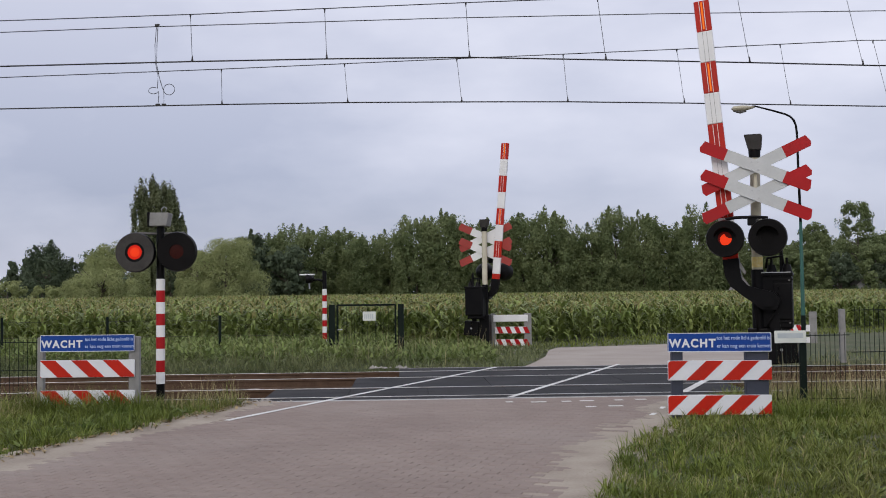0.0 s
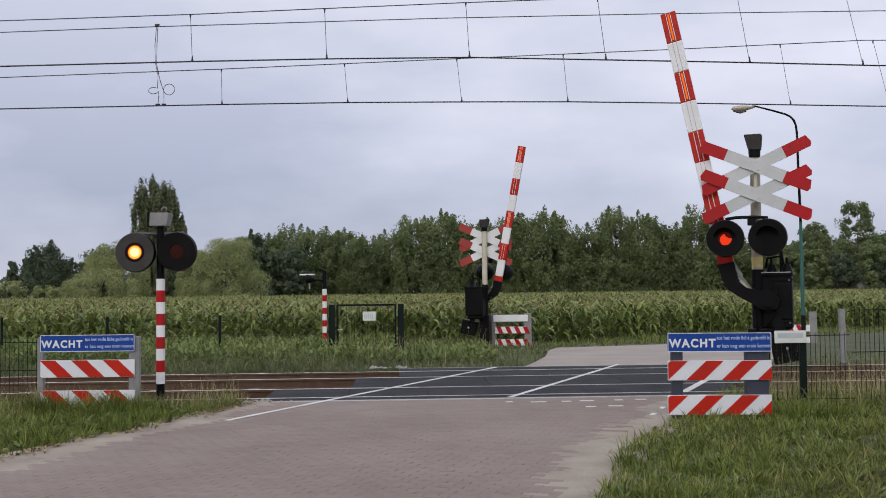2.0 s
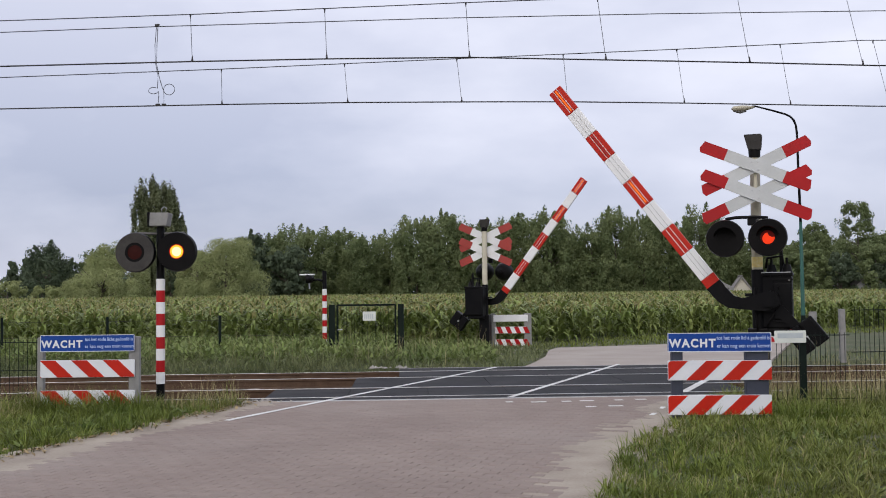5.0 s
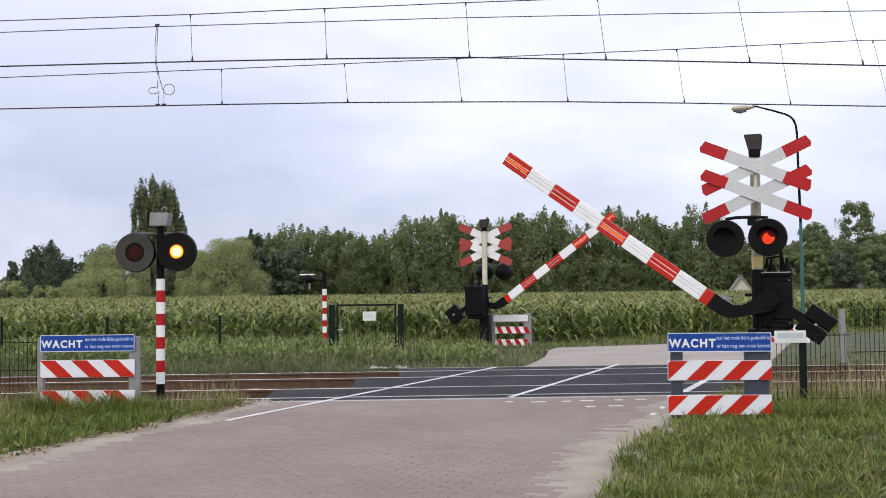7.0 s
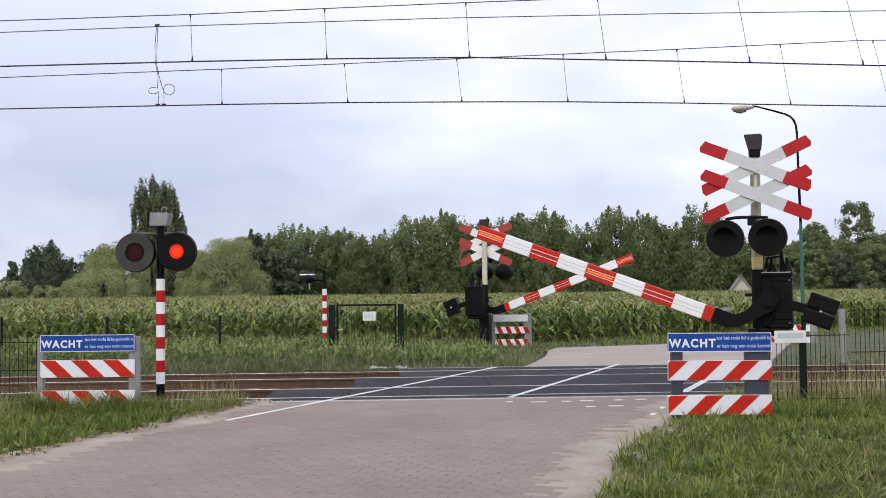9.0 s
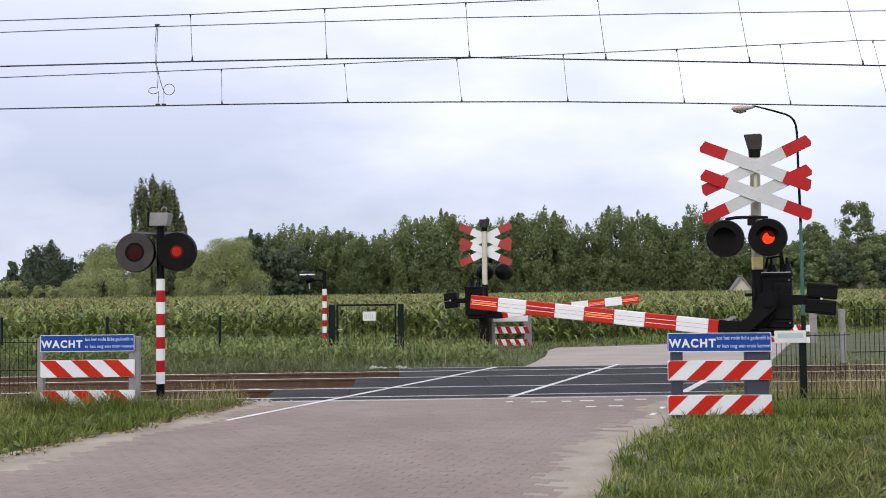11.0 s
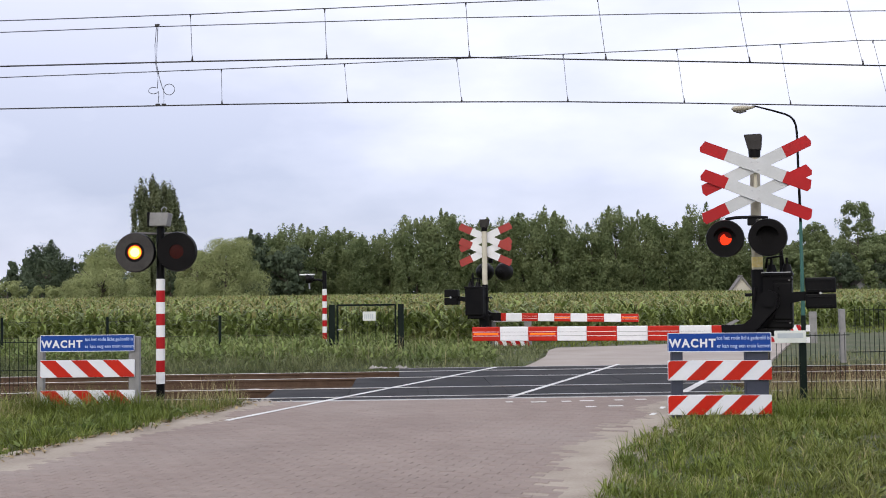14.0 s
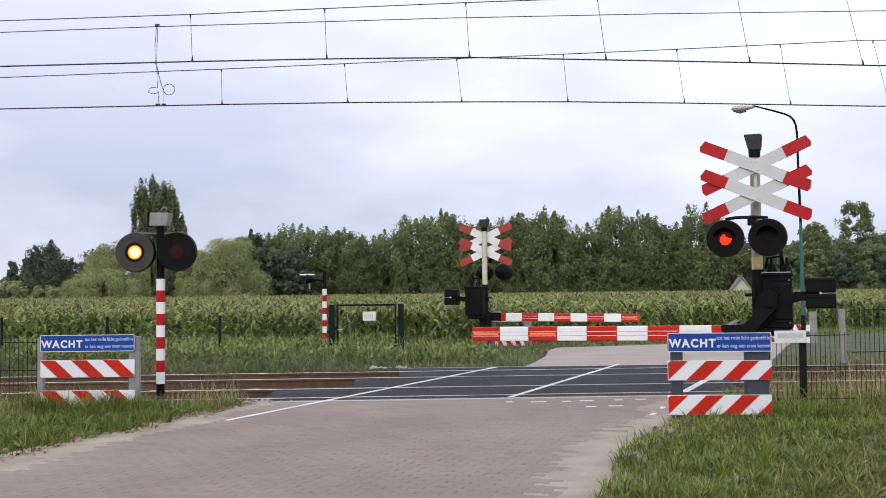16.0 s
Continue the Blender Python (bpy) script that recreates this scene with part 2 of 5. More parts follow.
def tube(p0, p1, r0, r1=None, seg=14, bm=None, smooth=True):
    bm = bm or bmesh.new()
    p0, p1 = Vector(p0), Vector(p1)
    d = p1 - p0
    r = bmesh.ops.create_cone(bm, cap_ends=True, segments=seg, radius1=r0, radius2=r0 if r1 is None else r1, depth=d.length)
    bmesh.ops.transform(bm, matrix=Matrix.Translation((p0 + p1) / 2) @ d.to_track_quat("Z", "Y").to_matrix().to_4x4(), verts=r["verts"])
    if smooth:
        for f in {f for v in r["verts"] for f in v.link_faces}:
            f.smooth = len(f.verts) == 4
            if len(f.verts) != 4:
                for e in f.edges:
                    e.smooth = False
    return bm


def bent_tube(points, r, seg=10, bm=None):
    bm = bm or bmesh.new()
    pts = [Vector(p) for p in points]
    rings = []
    for i, p in enumerate(pts):
        d = (pts[min(i + 1, len(pts) - 1)] - pts[max(i - 1, 0)]).normalized()
        q = d.to_track_quat("Z", "Y")
        rr = r[i] if isinstance(r, (list, tuple)) else r
        rings.append([bm.verts.new(p + q @ Vector((math.cos(a) * rr, math.sin(a) * rr, 0))) for a in (2 * math.pi * k / seg for k in range(seg))])
    for a, b in zip(rings, rings[1:]):
        for k in range(seg):
            bm.faces.new((a[k], a[(k + 1) % seg], b[(k + 1) % seg], b[k])).smooth = True
    bm.faces.new(rings[0][::-1])
    bm.faces.new(rings[-1])
    return bm


def prism(outline, y0, y1, bm=None):
    """A plate: an outline in x and z, from depth y0 to y1."""
    bm = bm or bmesh.new()
    a = [bm.verts.new((x, y0, z)) for x, z in outline]
    b = [bm.verts.new((x, y1, z)) for x, z in outline]
    bm.faces.new(a), bm.faces.new(b[::-1])
    for i in range(len(a)):
        j = (i + 1) % len(a)
        bm.faces.new((a[j], a[i], b[i], b[j]))
    bmesh.ops.recalc_face_normals(bm, faces=bm.faces)
    return bm


def ring(r0, r1, y0, y1, seg=32, bm=None):
    """A disc with a hole, about the y axis, with thickness."""
    bm = bm or bmesh.new()
    loops = []
    for r, y in ((r0, y0), (r1, y0), (r1, y1), (r0, y1)):
        loops.append([bm.verts.new((r * math.cos(a), y, r * math.sin(a))) for a in (2 * math.pi * k / seg for k in range(seg))])
    for i in range(4):
        a, b = loops[i], loops[(i + 1) % 4]
        for k in range(seg):
            bm.faces.new((a[k], a[(k + 1) % seg], b[(k + 1) % seg], b[k]))
    bmesh.ops.recalc_face_normals(bm, faces=bm.faces)
    return bm


def soup(name, verts, faces, material, label, category, kind="stuff", parent=None):
    """Many small pieces that nobody could count, as one object."""
    me = bpy.data.meshes.new(name)
    me.from_pydata([tuple(v) for v in verts], [], faces)
    for m in (material if isinstance(material, (list, tuple)) else [material]):
        me.materials.append(m)
    ob = new(name, me)
    if parent is not None:
        ob.parent = parent
        tagged(ob, label, kind=kind)
    else:
        tagged(ob, label, category, kind=kind)
    return ob


def lettering(name, words, size, m, material, parent, thick=0.0, space=1.0):
    cu = bpy.data.curves.new(name, "FONT")
    cu.body, cu.size, cu.extrude, cu.offset = words, size, 0.001, thick
    cu.resolution_u, cu.space_character = 3, space
    tmp = bpy.data.objects.new(name, cu)
    scene.collection.objects.link(tmp)
    bpy.context.view_layer.update()
    me = bpy.data.meshes.new_from_object(tmp.evaluated_get(bpy.context.evaluated_depsgraph_get()))
    bpy.data.objects.remove(tmp)
    me.materials.clear()
    me.materials.append(material)
    xs = [v.co.x for v in me.vertices]
    ob = new(name, me)
    ob.parent = parent
    ob.matrix_basis = m
    return ob, max(xs) - min(xs)


def inside(x, y, poly):
    hit = False
    for (x0, y0), (x1, y1) in zip(poly, poly[1:] + poly[:1]):
        if (y0 > y) != (y1 > y) and x < (x1 - x0) * (y - y0) / (y1 - y0) + x0:
            hit = not hit
    return hit


# ---- ground ----
SLOPE = 0.04          # the tracks recede a little to the right
NEAR_Y, FAR_Y = 16.14, 19.62
LEFT_EDGE = [(-2.70, 15.02), (-2.86, 14.4), (-3.31, 12.84), (-3.79, 11.45), (-4.33, 9.75), (-5.4, 6.0), (-6.7, 2.0), (-9.0, -5.0)]
RIGHT_EDGE = [(4.05, 15.25), (3.35, 13.4), (2.76, 12.14), (1.73, 9.84), (1.17, 7.66), (0.5, 5.4), (-0.9, 1.5), (-3.2, -5.0)]
ROAD = LEFT_EDGE + RIGHT_EDGE[::-1]
FAR_LANE = [(1.7, 21.3), (2.05, 22.6), (2.5, 24.6), (2.85, 27.2), (3.2, 28.4), (6.4, 29.5), (9.6, 32.4), (12.4, 37.8), (16.0, 47.0),
            (17.2, 46.4), (13.4, 37.0), (11.2, 31.8), (9.4, 27.5), (8.2, 24.5), (7.0, 21.6)]


def ground_z(x, y):
    d = y - SLOPE * x
    z = 0.0
    if 14.4 < d < 21.9:
        z = -0.2 * min(1, (d - 14.4) / 0.6, (21.9 - d) / 0.6)
    if inside(x, y, ROAD) or inside(x, y, FAR_LANE):
        z = min(z, -0.09)
    return z + (0.03 * noise.noise((x * 0.5, y * 0.5, 0)) if d < 14.3 or d > 22 else 0) - 0.02


def build_ground():
    xs = sorted({*np.arange(-16, 16.01, 0.3).round(3), *np.geomspace(17, 2500, 26).round(2), *(-np.geomspace(17, 2500, 26)).round(2)})
    ys = sorted({*np.arange(-8, 36.01, 0.3).round(3), *np.geomspace(38, 3000, 26).round(2), *(-np.geomspace(10, 2500, 14)).round(2)})
    verts = [(x, y, ground_z(x, y)) for y in ys for x in xs]
    w = len(xs)
    faces = [(j * w + i, j * w + i + 1, (j + 1) * w + i + 1, (j + 1) * w + i) for j in range(len(ys) - 1) for i in range(w - 1)]
    soup("ground", verts, faces, GRASS_SOIL, "flat grassy ground with bare soil patches", "ground", "structure")


build_ground()


def slab(name, outline, z0, z1, material, label, category, parent=None, kind="structure"):
    bm = bmesh.new()
    a = [bm.verts.new((x, y, z0)) for x, y in outline]
    b = [bm.verts.new((x, y, z1)) for x, y in outline]
    bm.faces.new(a), bm.faces.new(b)
    for i in range(len(a)):
        j = (i + 1) % len(a)
        bm.faces.new((a[i], a[j], b[j], b[i]))
    bmesh.ops.triangulate(bm, faces=[f for f in bm.faces if len(f.verts) > 4])
    bmesh.ops.recalc_face_normals(bm, faces=bm.faces)
    ob = part(name, bm, material, parent)
    return tagged(ob, label, category if parent is None else "", kind=kind if parent is None else "")


road = slab("road", [(x - 0.22, y) for x, y in LEFT_EDGE] + [(x + 0.26, y) for x, y in RIGHT_EDGE[::-1]], -0.3, -0.0055, SAND,
            "brick-paved country road with sandy worn edges", "road")
slab("far_road", FAR_LANE, -0.3, 0.0, LANE, "pale asphalt lane that bends away beside the maize", "road")


# ---- tracks ----
def track_pose(y0):
    return pose(0, y0, 0, 0, 0, math.degrees(math.atan(SLOPE)))


def rail_bm(length):
    prof = [(-0.07, -0.172), (0.07, -0.172), (0.07, -0.16), (0.012, -0.145), (0.012, -0.045), (0.036, -0.035), (0.036, -0.004),
            (-0.036, -0.004), (-0.036, -0.035), (-0.012, -0.045), (-0.012, -0.145), (-0.07, -0.16)]
    bm = bmesh.new()
    a = [bm.verts.new((-length / 2, y, z)) for y, z in prof]
    b = [bm.verts.new((length / 2, y, z)) for y, z in prof]
    bm.faces.new(a), bm.faces.new(b)
    for i in range(len(a)):
        j = (i + 1) % len(a)
        bm.faces.new((a[i], a[j], b[j], b[i]))
    bmesh.ops.recalc_face_normals(bm, faces=bm.faces)
    return bm


for y0, which in ((NEAR_Y, "near"), (FAR_Y, "far")):
    track = thing("railway_track", "rusty steel rails with polished heads on concrete sleepers", "railway track", track_pose(y0), "tracks", "structure")
    for off in (-0.7175, 0.7175):
        r = part("rail", rail_bm(160), RAIL, track, at=pose(0, off, 0))
        part("rail_head", box((160, 0.050, 0.006), (0, 0, 0.0), bevel=0.002), RAIL_TOP, r, "worn shiny running surface")
    first = None
    for k in range(-60, 61):
        x = k * 0.6
        if -3.2 < x < 7.2:
            continue
        if first is None:
            first = part("sleeper", box((0.25, 2.5, 0.14), (0, 0, 0), bevel=0.02), SLEEPER, track, at=pose(x, 0, -0.235))
        else:
            ob = new("sleeper", first.data)
            ob.parent, ob.matrix_basis = track, pose(x, 0, -0.235)

# ballast: a bed of small stones
rng = np.random.default_rng(4)
bed = slab("ballast_bed", [(-90, 14.95 - 90 * SLOPE), (90, 14.95 + 90 * SLOPE), (90, 21.25 + 90 * SLOPE), (-90, 21.25 - 90 * SLOPE)], -0.5, -0.205, BALLAST,
           "brown ballast bed between the rails", "ballast")
bv, bf = [], []
for side, n_st in ((0, 5200), (1, 3000)):
    for _ in range(n_st):
        x = rng.uniform(-13, -0.3) if side == 0 else rng.uniform(4.2, 13)
        y = rng.uniform(15.05, 21.1) + SLOPE * x
        s = rng.uniform(0.02, 0.045)
        c = np.array((x, y, -0.195))
        o = rng.uniform(0.7, 1.3, (6, 1)) * s
        p = c + np.array([(1, 0, 0), (0, 1, 0), (-1, 0, 0), (0, -1, 0), (0, 0, 0.9), (0, 0, -0.5)]) * o
        i = len(bv)
        bv += p.tolist()
        bf += [(i, i + 1, i + 4), (i + 1, i + 2, i + 4), (i + 2, i + 3, i + 4), (i + 3, i, i + 4)]
soup("ballast_stones", bv, bf, BALLAST, "", "", parent=bed)

# crossing deck: rows of dark panels between and beside the rails
deck = thing("crossing_deck", "dark grey rubber and asphalt crossing deck flush with the rails", "level crossing deck", track_pose(NEAR_Y), kind="structure")
RAIL_FAR = FAR_Y - NEAR_Y
rows = [(-1.13, -0.78, -3.0, 4.2), (-0.64, 0.64, -2.8, 4.8), (0.78, RAIL_FAR - 0.78, -1.55, 5.6), (RAIL_FAR - 0.64, RAIL_FAR + 0.64, -0.75, 6.4), (RAIL_FAR + 0.78, RAIL_FAR + 1.55, -0.75, 6.8)]
for y0, y1, x0, x1 in rows:
    n_p = max(1, round((x1 - x0) / 1.2))
    w = (x1 - x0) / n_p
    shared = None
    for k in range(n_p):
        at_p = pose(x0 + (k + 0.5) * w, (y0 + y1) / 2, -0.1 - 0.001 * (k % 2))
        if shared is None:
            first_p = part("deck_panel", box((w - 0.006, y1 - y0, 0.2), bevel=0.006), DECK, deck, at=at_p)
            shared = first_p.data
        else:
            ob = new("deck_panel", shared)
            ob.parent, ob.matrix_basis = deck, at_p
part("edge_strip", box((7.35, 0.10, 0.2), (0.62, -1.19, -0.099), bevel=0.006), EDGE, deck, "pale concrete edge strip")
part("edge_strip", box((7.6, 0.05, 0.2), (3.05, RAIL_FAR + 1.59, -0.099), bevel=0.006), EDGE, deck, "pale concrete edge strip")
# light steel edges along the gaps beside the rails
for off, x0, x1 in ((0.775, -2.3, 5.2), (RAIL_FAR + 0.775, -0.8, 6.6)):
    part("flange_strip", box((x1 - x0, 0.03, 0.02), ((x0 + x1) / 2, off, -0.0075)), WORN_GREY, deck, "dull steel strip beside the rail")


# painted lines across the deck, in the road's direction
def stripe(x0, y0, x1, y1, w, parent, z=0.004):
    d = Vector((x1 - x0, y1 - y0))
    ang = math.degrees(math.atan2(d.y, d.x))
    return part("line", box((d.length, w, 0.004)), LINE, parent, at=pose((x0 + x1) / 2, (y0 + y1) / 2, z, 0, 0, ang))


marking = thing("road_marking", "worn white painted lines across the crossing", "road marking", Matrix(), kind="structure")
stripe(-2.75, 12.63, -1.66, 15.08, 0.085, marking)
stripe(-1.66, 15.08, 1.12, 21.21, 0.085, marking)
stripe(0.99, 15.08, 3.78, 21.63, 0.085, marking)
stripe(3.72, 15.55, 6.54, 22.07, 0.12, marking)
for k_ in range(4):
    stripe(2.62 + 0.27 * k_, 12.7 + 0.68 * k_, 2.70 + 0.27 * k_, 12.9 + 0.68 * k_, 0.06, marking)
for px_, py_, w in ((1.35, 14.35, 0.22), (1.75, 14.4, 0.14), (2.05, 14.45, 0.20), (2.52, 14.5, 0.12), (2.35, 13.75, 0.2), (2.0, 13.7, 0.14), (2.85, 14.55, 0.16), (0.93, 14.4, 0.1)):
    part("worn_patch", box((w, 0.08, 0.004)), LINE, marking, at=pose(px_, py_, 0.004, 0, 0, 5))


# ---- flashing lamps ----
def lamp_head(parent, m, hooded_glow, shade_mat, hood=True):
    """A signal lamp: a dark round backing board with a hood, and an added drum whose painted lens faces stand in for
    switching.
    """
    head = part("lamp_head", ring(0.145, 0.285, -0.165, -0.15, 40), shade_mat, parent, "round backing board with a red lens", at=m)
    bm = bmesh.new()
    prof = [(0.285, -0.155), (0.30, -0.10), (0.25, 0.10), (0.16, 0.24), (0.05, 0.27)]
    loops = [[bm.verts.new((r * math.cos(a), y, r * math.sin(a))) for a in (2 * math.pi * k / 28 for k in range(28))] for r, y in prof]
    for a, b in zip(loops, loops[1:]):
        for k in range(28):
            bm.faces.new((a[k], b[k], b[(k + 1) % 28], a[(k + 1) % 28])).smooth = True
    bm.faces.new(loops[-1])
    part("housing", bm, BLACK, head)
    if hood:
        bm = bmesh.new()
        n = 18
        lo, li = [], []
        for k in range(n + 1):
            a = radians(10 + 160 * k / n)
            dep = 0.02 + 0.16 * math.sin(math.pi * k / n)
            lo.append([bm.verts.new((math.cos(a) * r, y, math.sin(a) * r)) for r, y in ((0.168, -0.16), (0.175, -0.16 - dep), (0.168, -0.16 - dep), (0.160, -0.16))])
        for a, b in zip(lo, lo[1:]):
            for i in range(4):
                bm.faces.new((a[i], a[(i + 1) % 4], b[(i + 1) % 4], b[i])).smooth = True
        bmesh.ops.recalc_face_normals(bm, faces=bm.faces)
        part("hood", bm, shade_mat, head)
    # fixed glass rim, and behind it an added drum whose six lens faces paint brightness steps
    part("lens_rim", ring(0.108, 0.146, -0.162, -0.150, 28), MATT_BLACK, head)
    bm = bmesh.new()
    mats = [LENS_DARK, MATT_BLACK, LENS_DIM, LENS_DULL, LENS_RED, LENS_CORE, LENS_ORANGE, LENS_YELLOW, LENS_HOT]
    # the red outer band paints the glare round the lit core
    open_faces = [(0, 0, 0), (6, 5, 4), (8, 7, 4), (7, 6, 4), (5, 4, 4), (3, 2, 0)]
    # hood's shade is painted in: black when unlit, dim round a small lit spot
    shaded_faces = [(1, 1, 1), (5, 5, 2), (5, 5, 2), (5, 5, 2), (5, 5, 2), (3, 2, 1)]
    seg = 24
    edge = [[bm.verts.new(Matrix.Rotation(radians(60 * i + 30), 4, "Z") @ Vector((0, -0.224, z))) for z in (-0.112, 0.112)] for i in range(6)]
    for face in range(6):
        corners = [edge[face][1], edge[face - 1][1], edge[face - 1][0], edge[face][0]]
        rot = Matrix.Rotation(radians(60 * face), 4, "Z")
        bands = (shaded_faces if hooded_glow else open_faces)[face]
        # hooded lenses: lit spot moved low and notched, to paint the hood's shade
        sx, sz = (0.020, -0.022) if hooded_glow and face else (0.0, 0.0)
        loops = []
        for r, y in ((0.070, -0.197), (0.097, -0.195), (0.111, -0.194)):
            row = []
            for k in range(seg):
                a = 2 * math.pi * k / seg
                bite = 0.45 if hooded_glow and 0.5 < a < 1.7 and r < 0.1 else 1.0
                k_s = 1.0 if r < 0.1 else 0.0
                row.append(bm.verts.new(rot @ Vector((sx * k_s + r * bite * math.cos(a), y, sz * k_s + r * bite * math.sin(a)))))
            loops.append(row)
        c = bm.verts.new(rot @ Vector((sx, -0.198, sz)))
        for k in range(seg):
            j = (k + 1) % seg
            f0 = bm.faces.new((c, loops[0][j], loops[0][k]))
            f1 = bm.faces.new((loops[0][k], loops[0][j], loops[1][j], loops[1][k]))
            f2 = bm.faces.new((loops[1][k], loops[1][j], loops[2][j], loops[2][k]))
            for f_, i in zip((f0, f1, f2), bands):
                f_.material_index, f_.smooth = i, True
            q = k * 4 // seg
            bm.faces.new((loops[2][k], loops[2][j], corners[q])).material_index = 1
            if j * 4 % seg == 0:
                bm.faces.new((loops[2][j], corners[q], corners[(q + 1) % 4])).material_index = 1
    bmesh.ops.recalc_face_normals(bm, faces=bm.faces)
    drum = part("lens_drum", bm, mats, head, "added drum of red lens faces, each painted at its own brightness", at=DRUM_AT)
    return head, drum


DRUM_AT = pose(0, 0.045, 0)
PERIOD, PHASE, RIGHT_LASTS = 2 / 3, 0.083, 0.345
OFF, ORANGE, WHITE_HOT, YELLOW, RED_LIT, DIM = range(6)


def right_lit(t):
    return ((t - PHASE) % PERIOD) < RIGHT_LASTS


def level_signal(t):
    """How hot the lens of the pole signal looks."""
    for until, v in ((0.06, RED_LIT), (0.72, ORANGE), (1.38, YELLOW), (7.3, WHITE_HOT), (8.46, YELLOW), (8.72, ORANGE), (9.6, RED_LIT), (11.7, DIM), (12.6, RED_LIT), (13.4, YELLOW)):
        if t < until:
            return v
    return WHITE_HOT


def level_barrier(t):
    """How hot the lenses on the barrier posts look."""
    for until, v in ((8.05, RED_LIT), (8.72, DIM), (10.2, OFF), (10.7, DIM)):
        if t < until:
            return v
    return RED_LIT


def flash_rows(which, level):
    """Rows for a drum: the face to the front changes at each beat of the flasher."""
    face = lambda t: (level(t) if right_lit(t) == (which == "right") else OFF)
    last = frame(16.0) - 1
    prev = face(0.0)
    current = -60.0 * prev
    keys = {0: current}
    for k in range(1, last):
        now = face(k / FPS)
        if now != prev:
            steps = -(now - prev)
            if abs(steps) > 3:
                steps -= int(math.copysign(6, steps))
            n = abs(steps)
            keys[k - 1] = current
            for i in range(1, n + 1):
                keys[k - 1 + i] = current + 60.0 * steps * i / n
            current += 60.0 * steps
            prev = now
    keys[last] = current
    return [(k / FPS, DRUM_AT @ pose(0, 0, 0, 0, 0, a)) for k, a in sorted(keys.items()) if k <= last]


def strip_rows(which, base):
    """Rows for a strip lamp on an arm: its lit half turns to the front while that side flashes."""
    on = lambda t: right_lit(t) == (which == "right")
    last = frame(16.0) - 1
    prev = on(0.0)
    keys = {0: 0.0 if prev else 180.0}
    for k in range(1, last):
        if on(k / FPS) != prev:
            a0 = 0.0 if prev else 180.0
            keys[k - 1], keys[k], keys[k + 1], keys[k + 2] = a0, a0 + (60 if prev else -60), a0 + (120 if prev else -120), 180.0 - a0
            prev = not prev
    keys[last] = 0.0 if prev else 180.0
    return [(k / FPS, base @ Matrix.Rotation(radians(a), 4, "X")) for k, a in sorted(keys.items()) if k <= last]


# ---- light signal on a striped pole ----
def light_signal(m, label, turn, stripes=9, slim=False):
    sig = thing("crossing_signal", label, "crossing signal", m, "light signals on striped poles")
    part("pole_foot", tube((0, 0, -0.15), (0, 0, 0.27), 0.062), BLACK, sig)
    h = (1.84 - 0.27) / stripes
    for k in range(stripes):
        part("pole_band", tube((0, 0, 0.27 + k * h), (0, 0, 0.27 + (k + 1) * h), 0.0655), WHITE if k % 2 == 0 else RED, sig)
    part("pole_top", tube((0, 0, 1.84), (0, 0, 2.34 if slim else 2.60), 0.058), BLACK, sig)
    if slim:
        part("lamp_bracket", bent_tube([(0, 0, 2.05), (0, -0.2, 2.10), (0, -0.42, 2.08)], 0.03, 8), BLACK, sig)
        # the pale steel colour paints in daylight on the dark hood's top
        part("hood_top", box((0.2, 0.42, 0.05), (0, -0.48, 2.235), bevel=0.02), GALV, sig, "lamp hood coloured pale for its lit top")
        part("hanger", tube((0, -0.42, 1.85), (0, -0.42, 2.0), 0.022), GALV, sig)
        return sig, [lamp_head(sig, pose(x, -0.42, 2.12) @ Matrix.Scale(0.42, 4), False, MATT_BLACK)[1] for x in (-0.13, 0.13)]
    bm = bent_tube([(-0.33, -0.01, 2.53), (0, 0, 2.52), (0.36, -0.01, 2.53)], 0.017, 8)
    part("lamp_bracket", bm, WORN_GREY, sig)
    drums = []
    for x, z, mat in ((-0.325, 2.235, HEAD_GREY), (0.295, 2.24, MATT_BLACK)):
        head, drum = lamp_head(sig, pose(x, -0.06, z, 0, 0, turn), False, mat, hood=False)
        drums.append(drum)
    bell = box((0.26, 0.24, 0.20), bevel=0.012)
    for v in bell.verts:
        v.co.x *= 1.0 + 0.9 * (v.co.z + 0.1) * 0.6
        v.co.x += 0.02 * (v.co.z > 0)
    part("bell_housing", bell, POST_GREY, sig, "weathered grey bell housing", at=pose(-0.005, -0.02, 2.73))
    part("bell_neck", tube((0, 0, 2.58), (0, 0, 2.65), 0.05), BLACK, sig)
    part("bell_side", box((0.035, 0.22, 0.22), bevel=0.005), BLACK, sig, at=pose(-0.15, -0.02, 2.73))
    part("bell_clip", bent_tube([(0.02, 0, 2.83), (0.01, 0, 2.89), (0.05, 0, 2.93), (0.09, 0, 2.90), (0.07, 0, 2.85)], 0.008, 6), GALV, sig)
    return sig, drums


signal_near, drums_near = light_signal(pose(-4.255, 14.98, 0), "red and white striped signal pole with two round red flashers", 0)
signal_far, drums_far = light_signal(pose(-3.32, 27.8, -0.10, 0, 0, -90), "slim red-white striped signal pole standing in weeds", 0, slim=True)


# ---- barriers ----
BOARD_TILT = 24.0


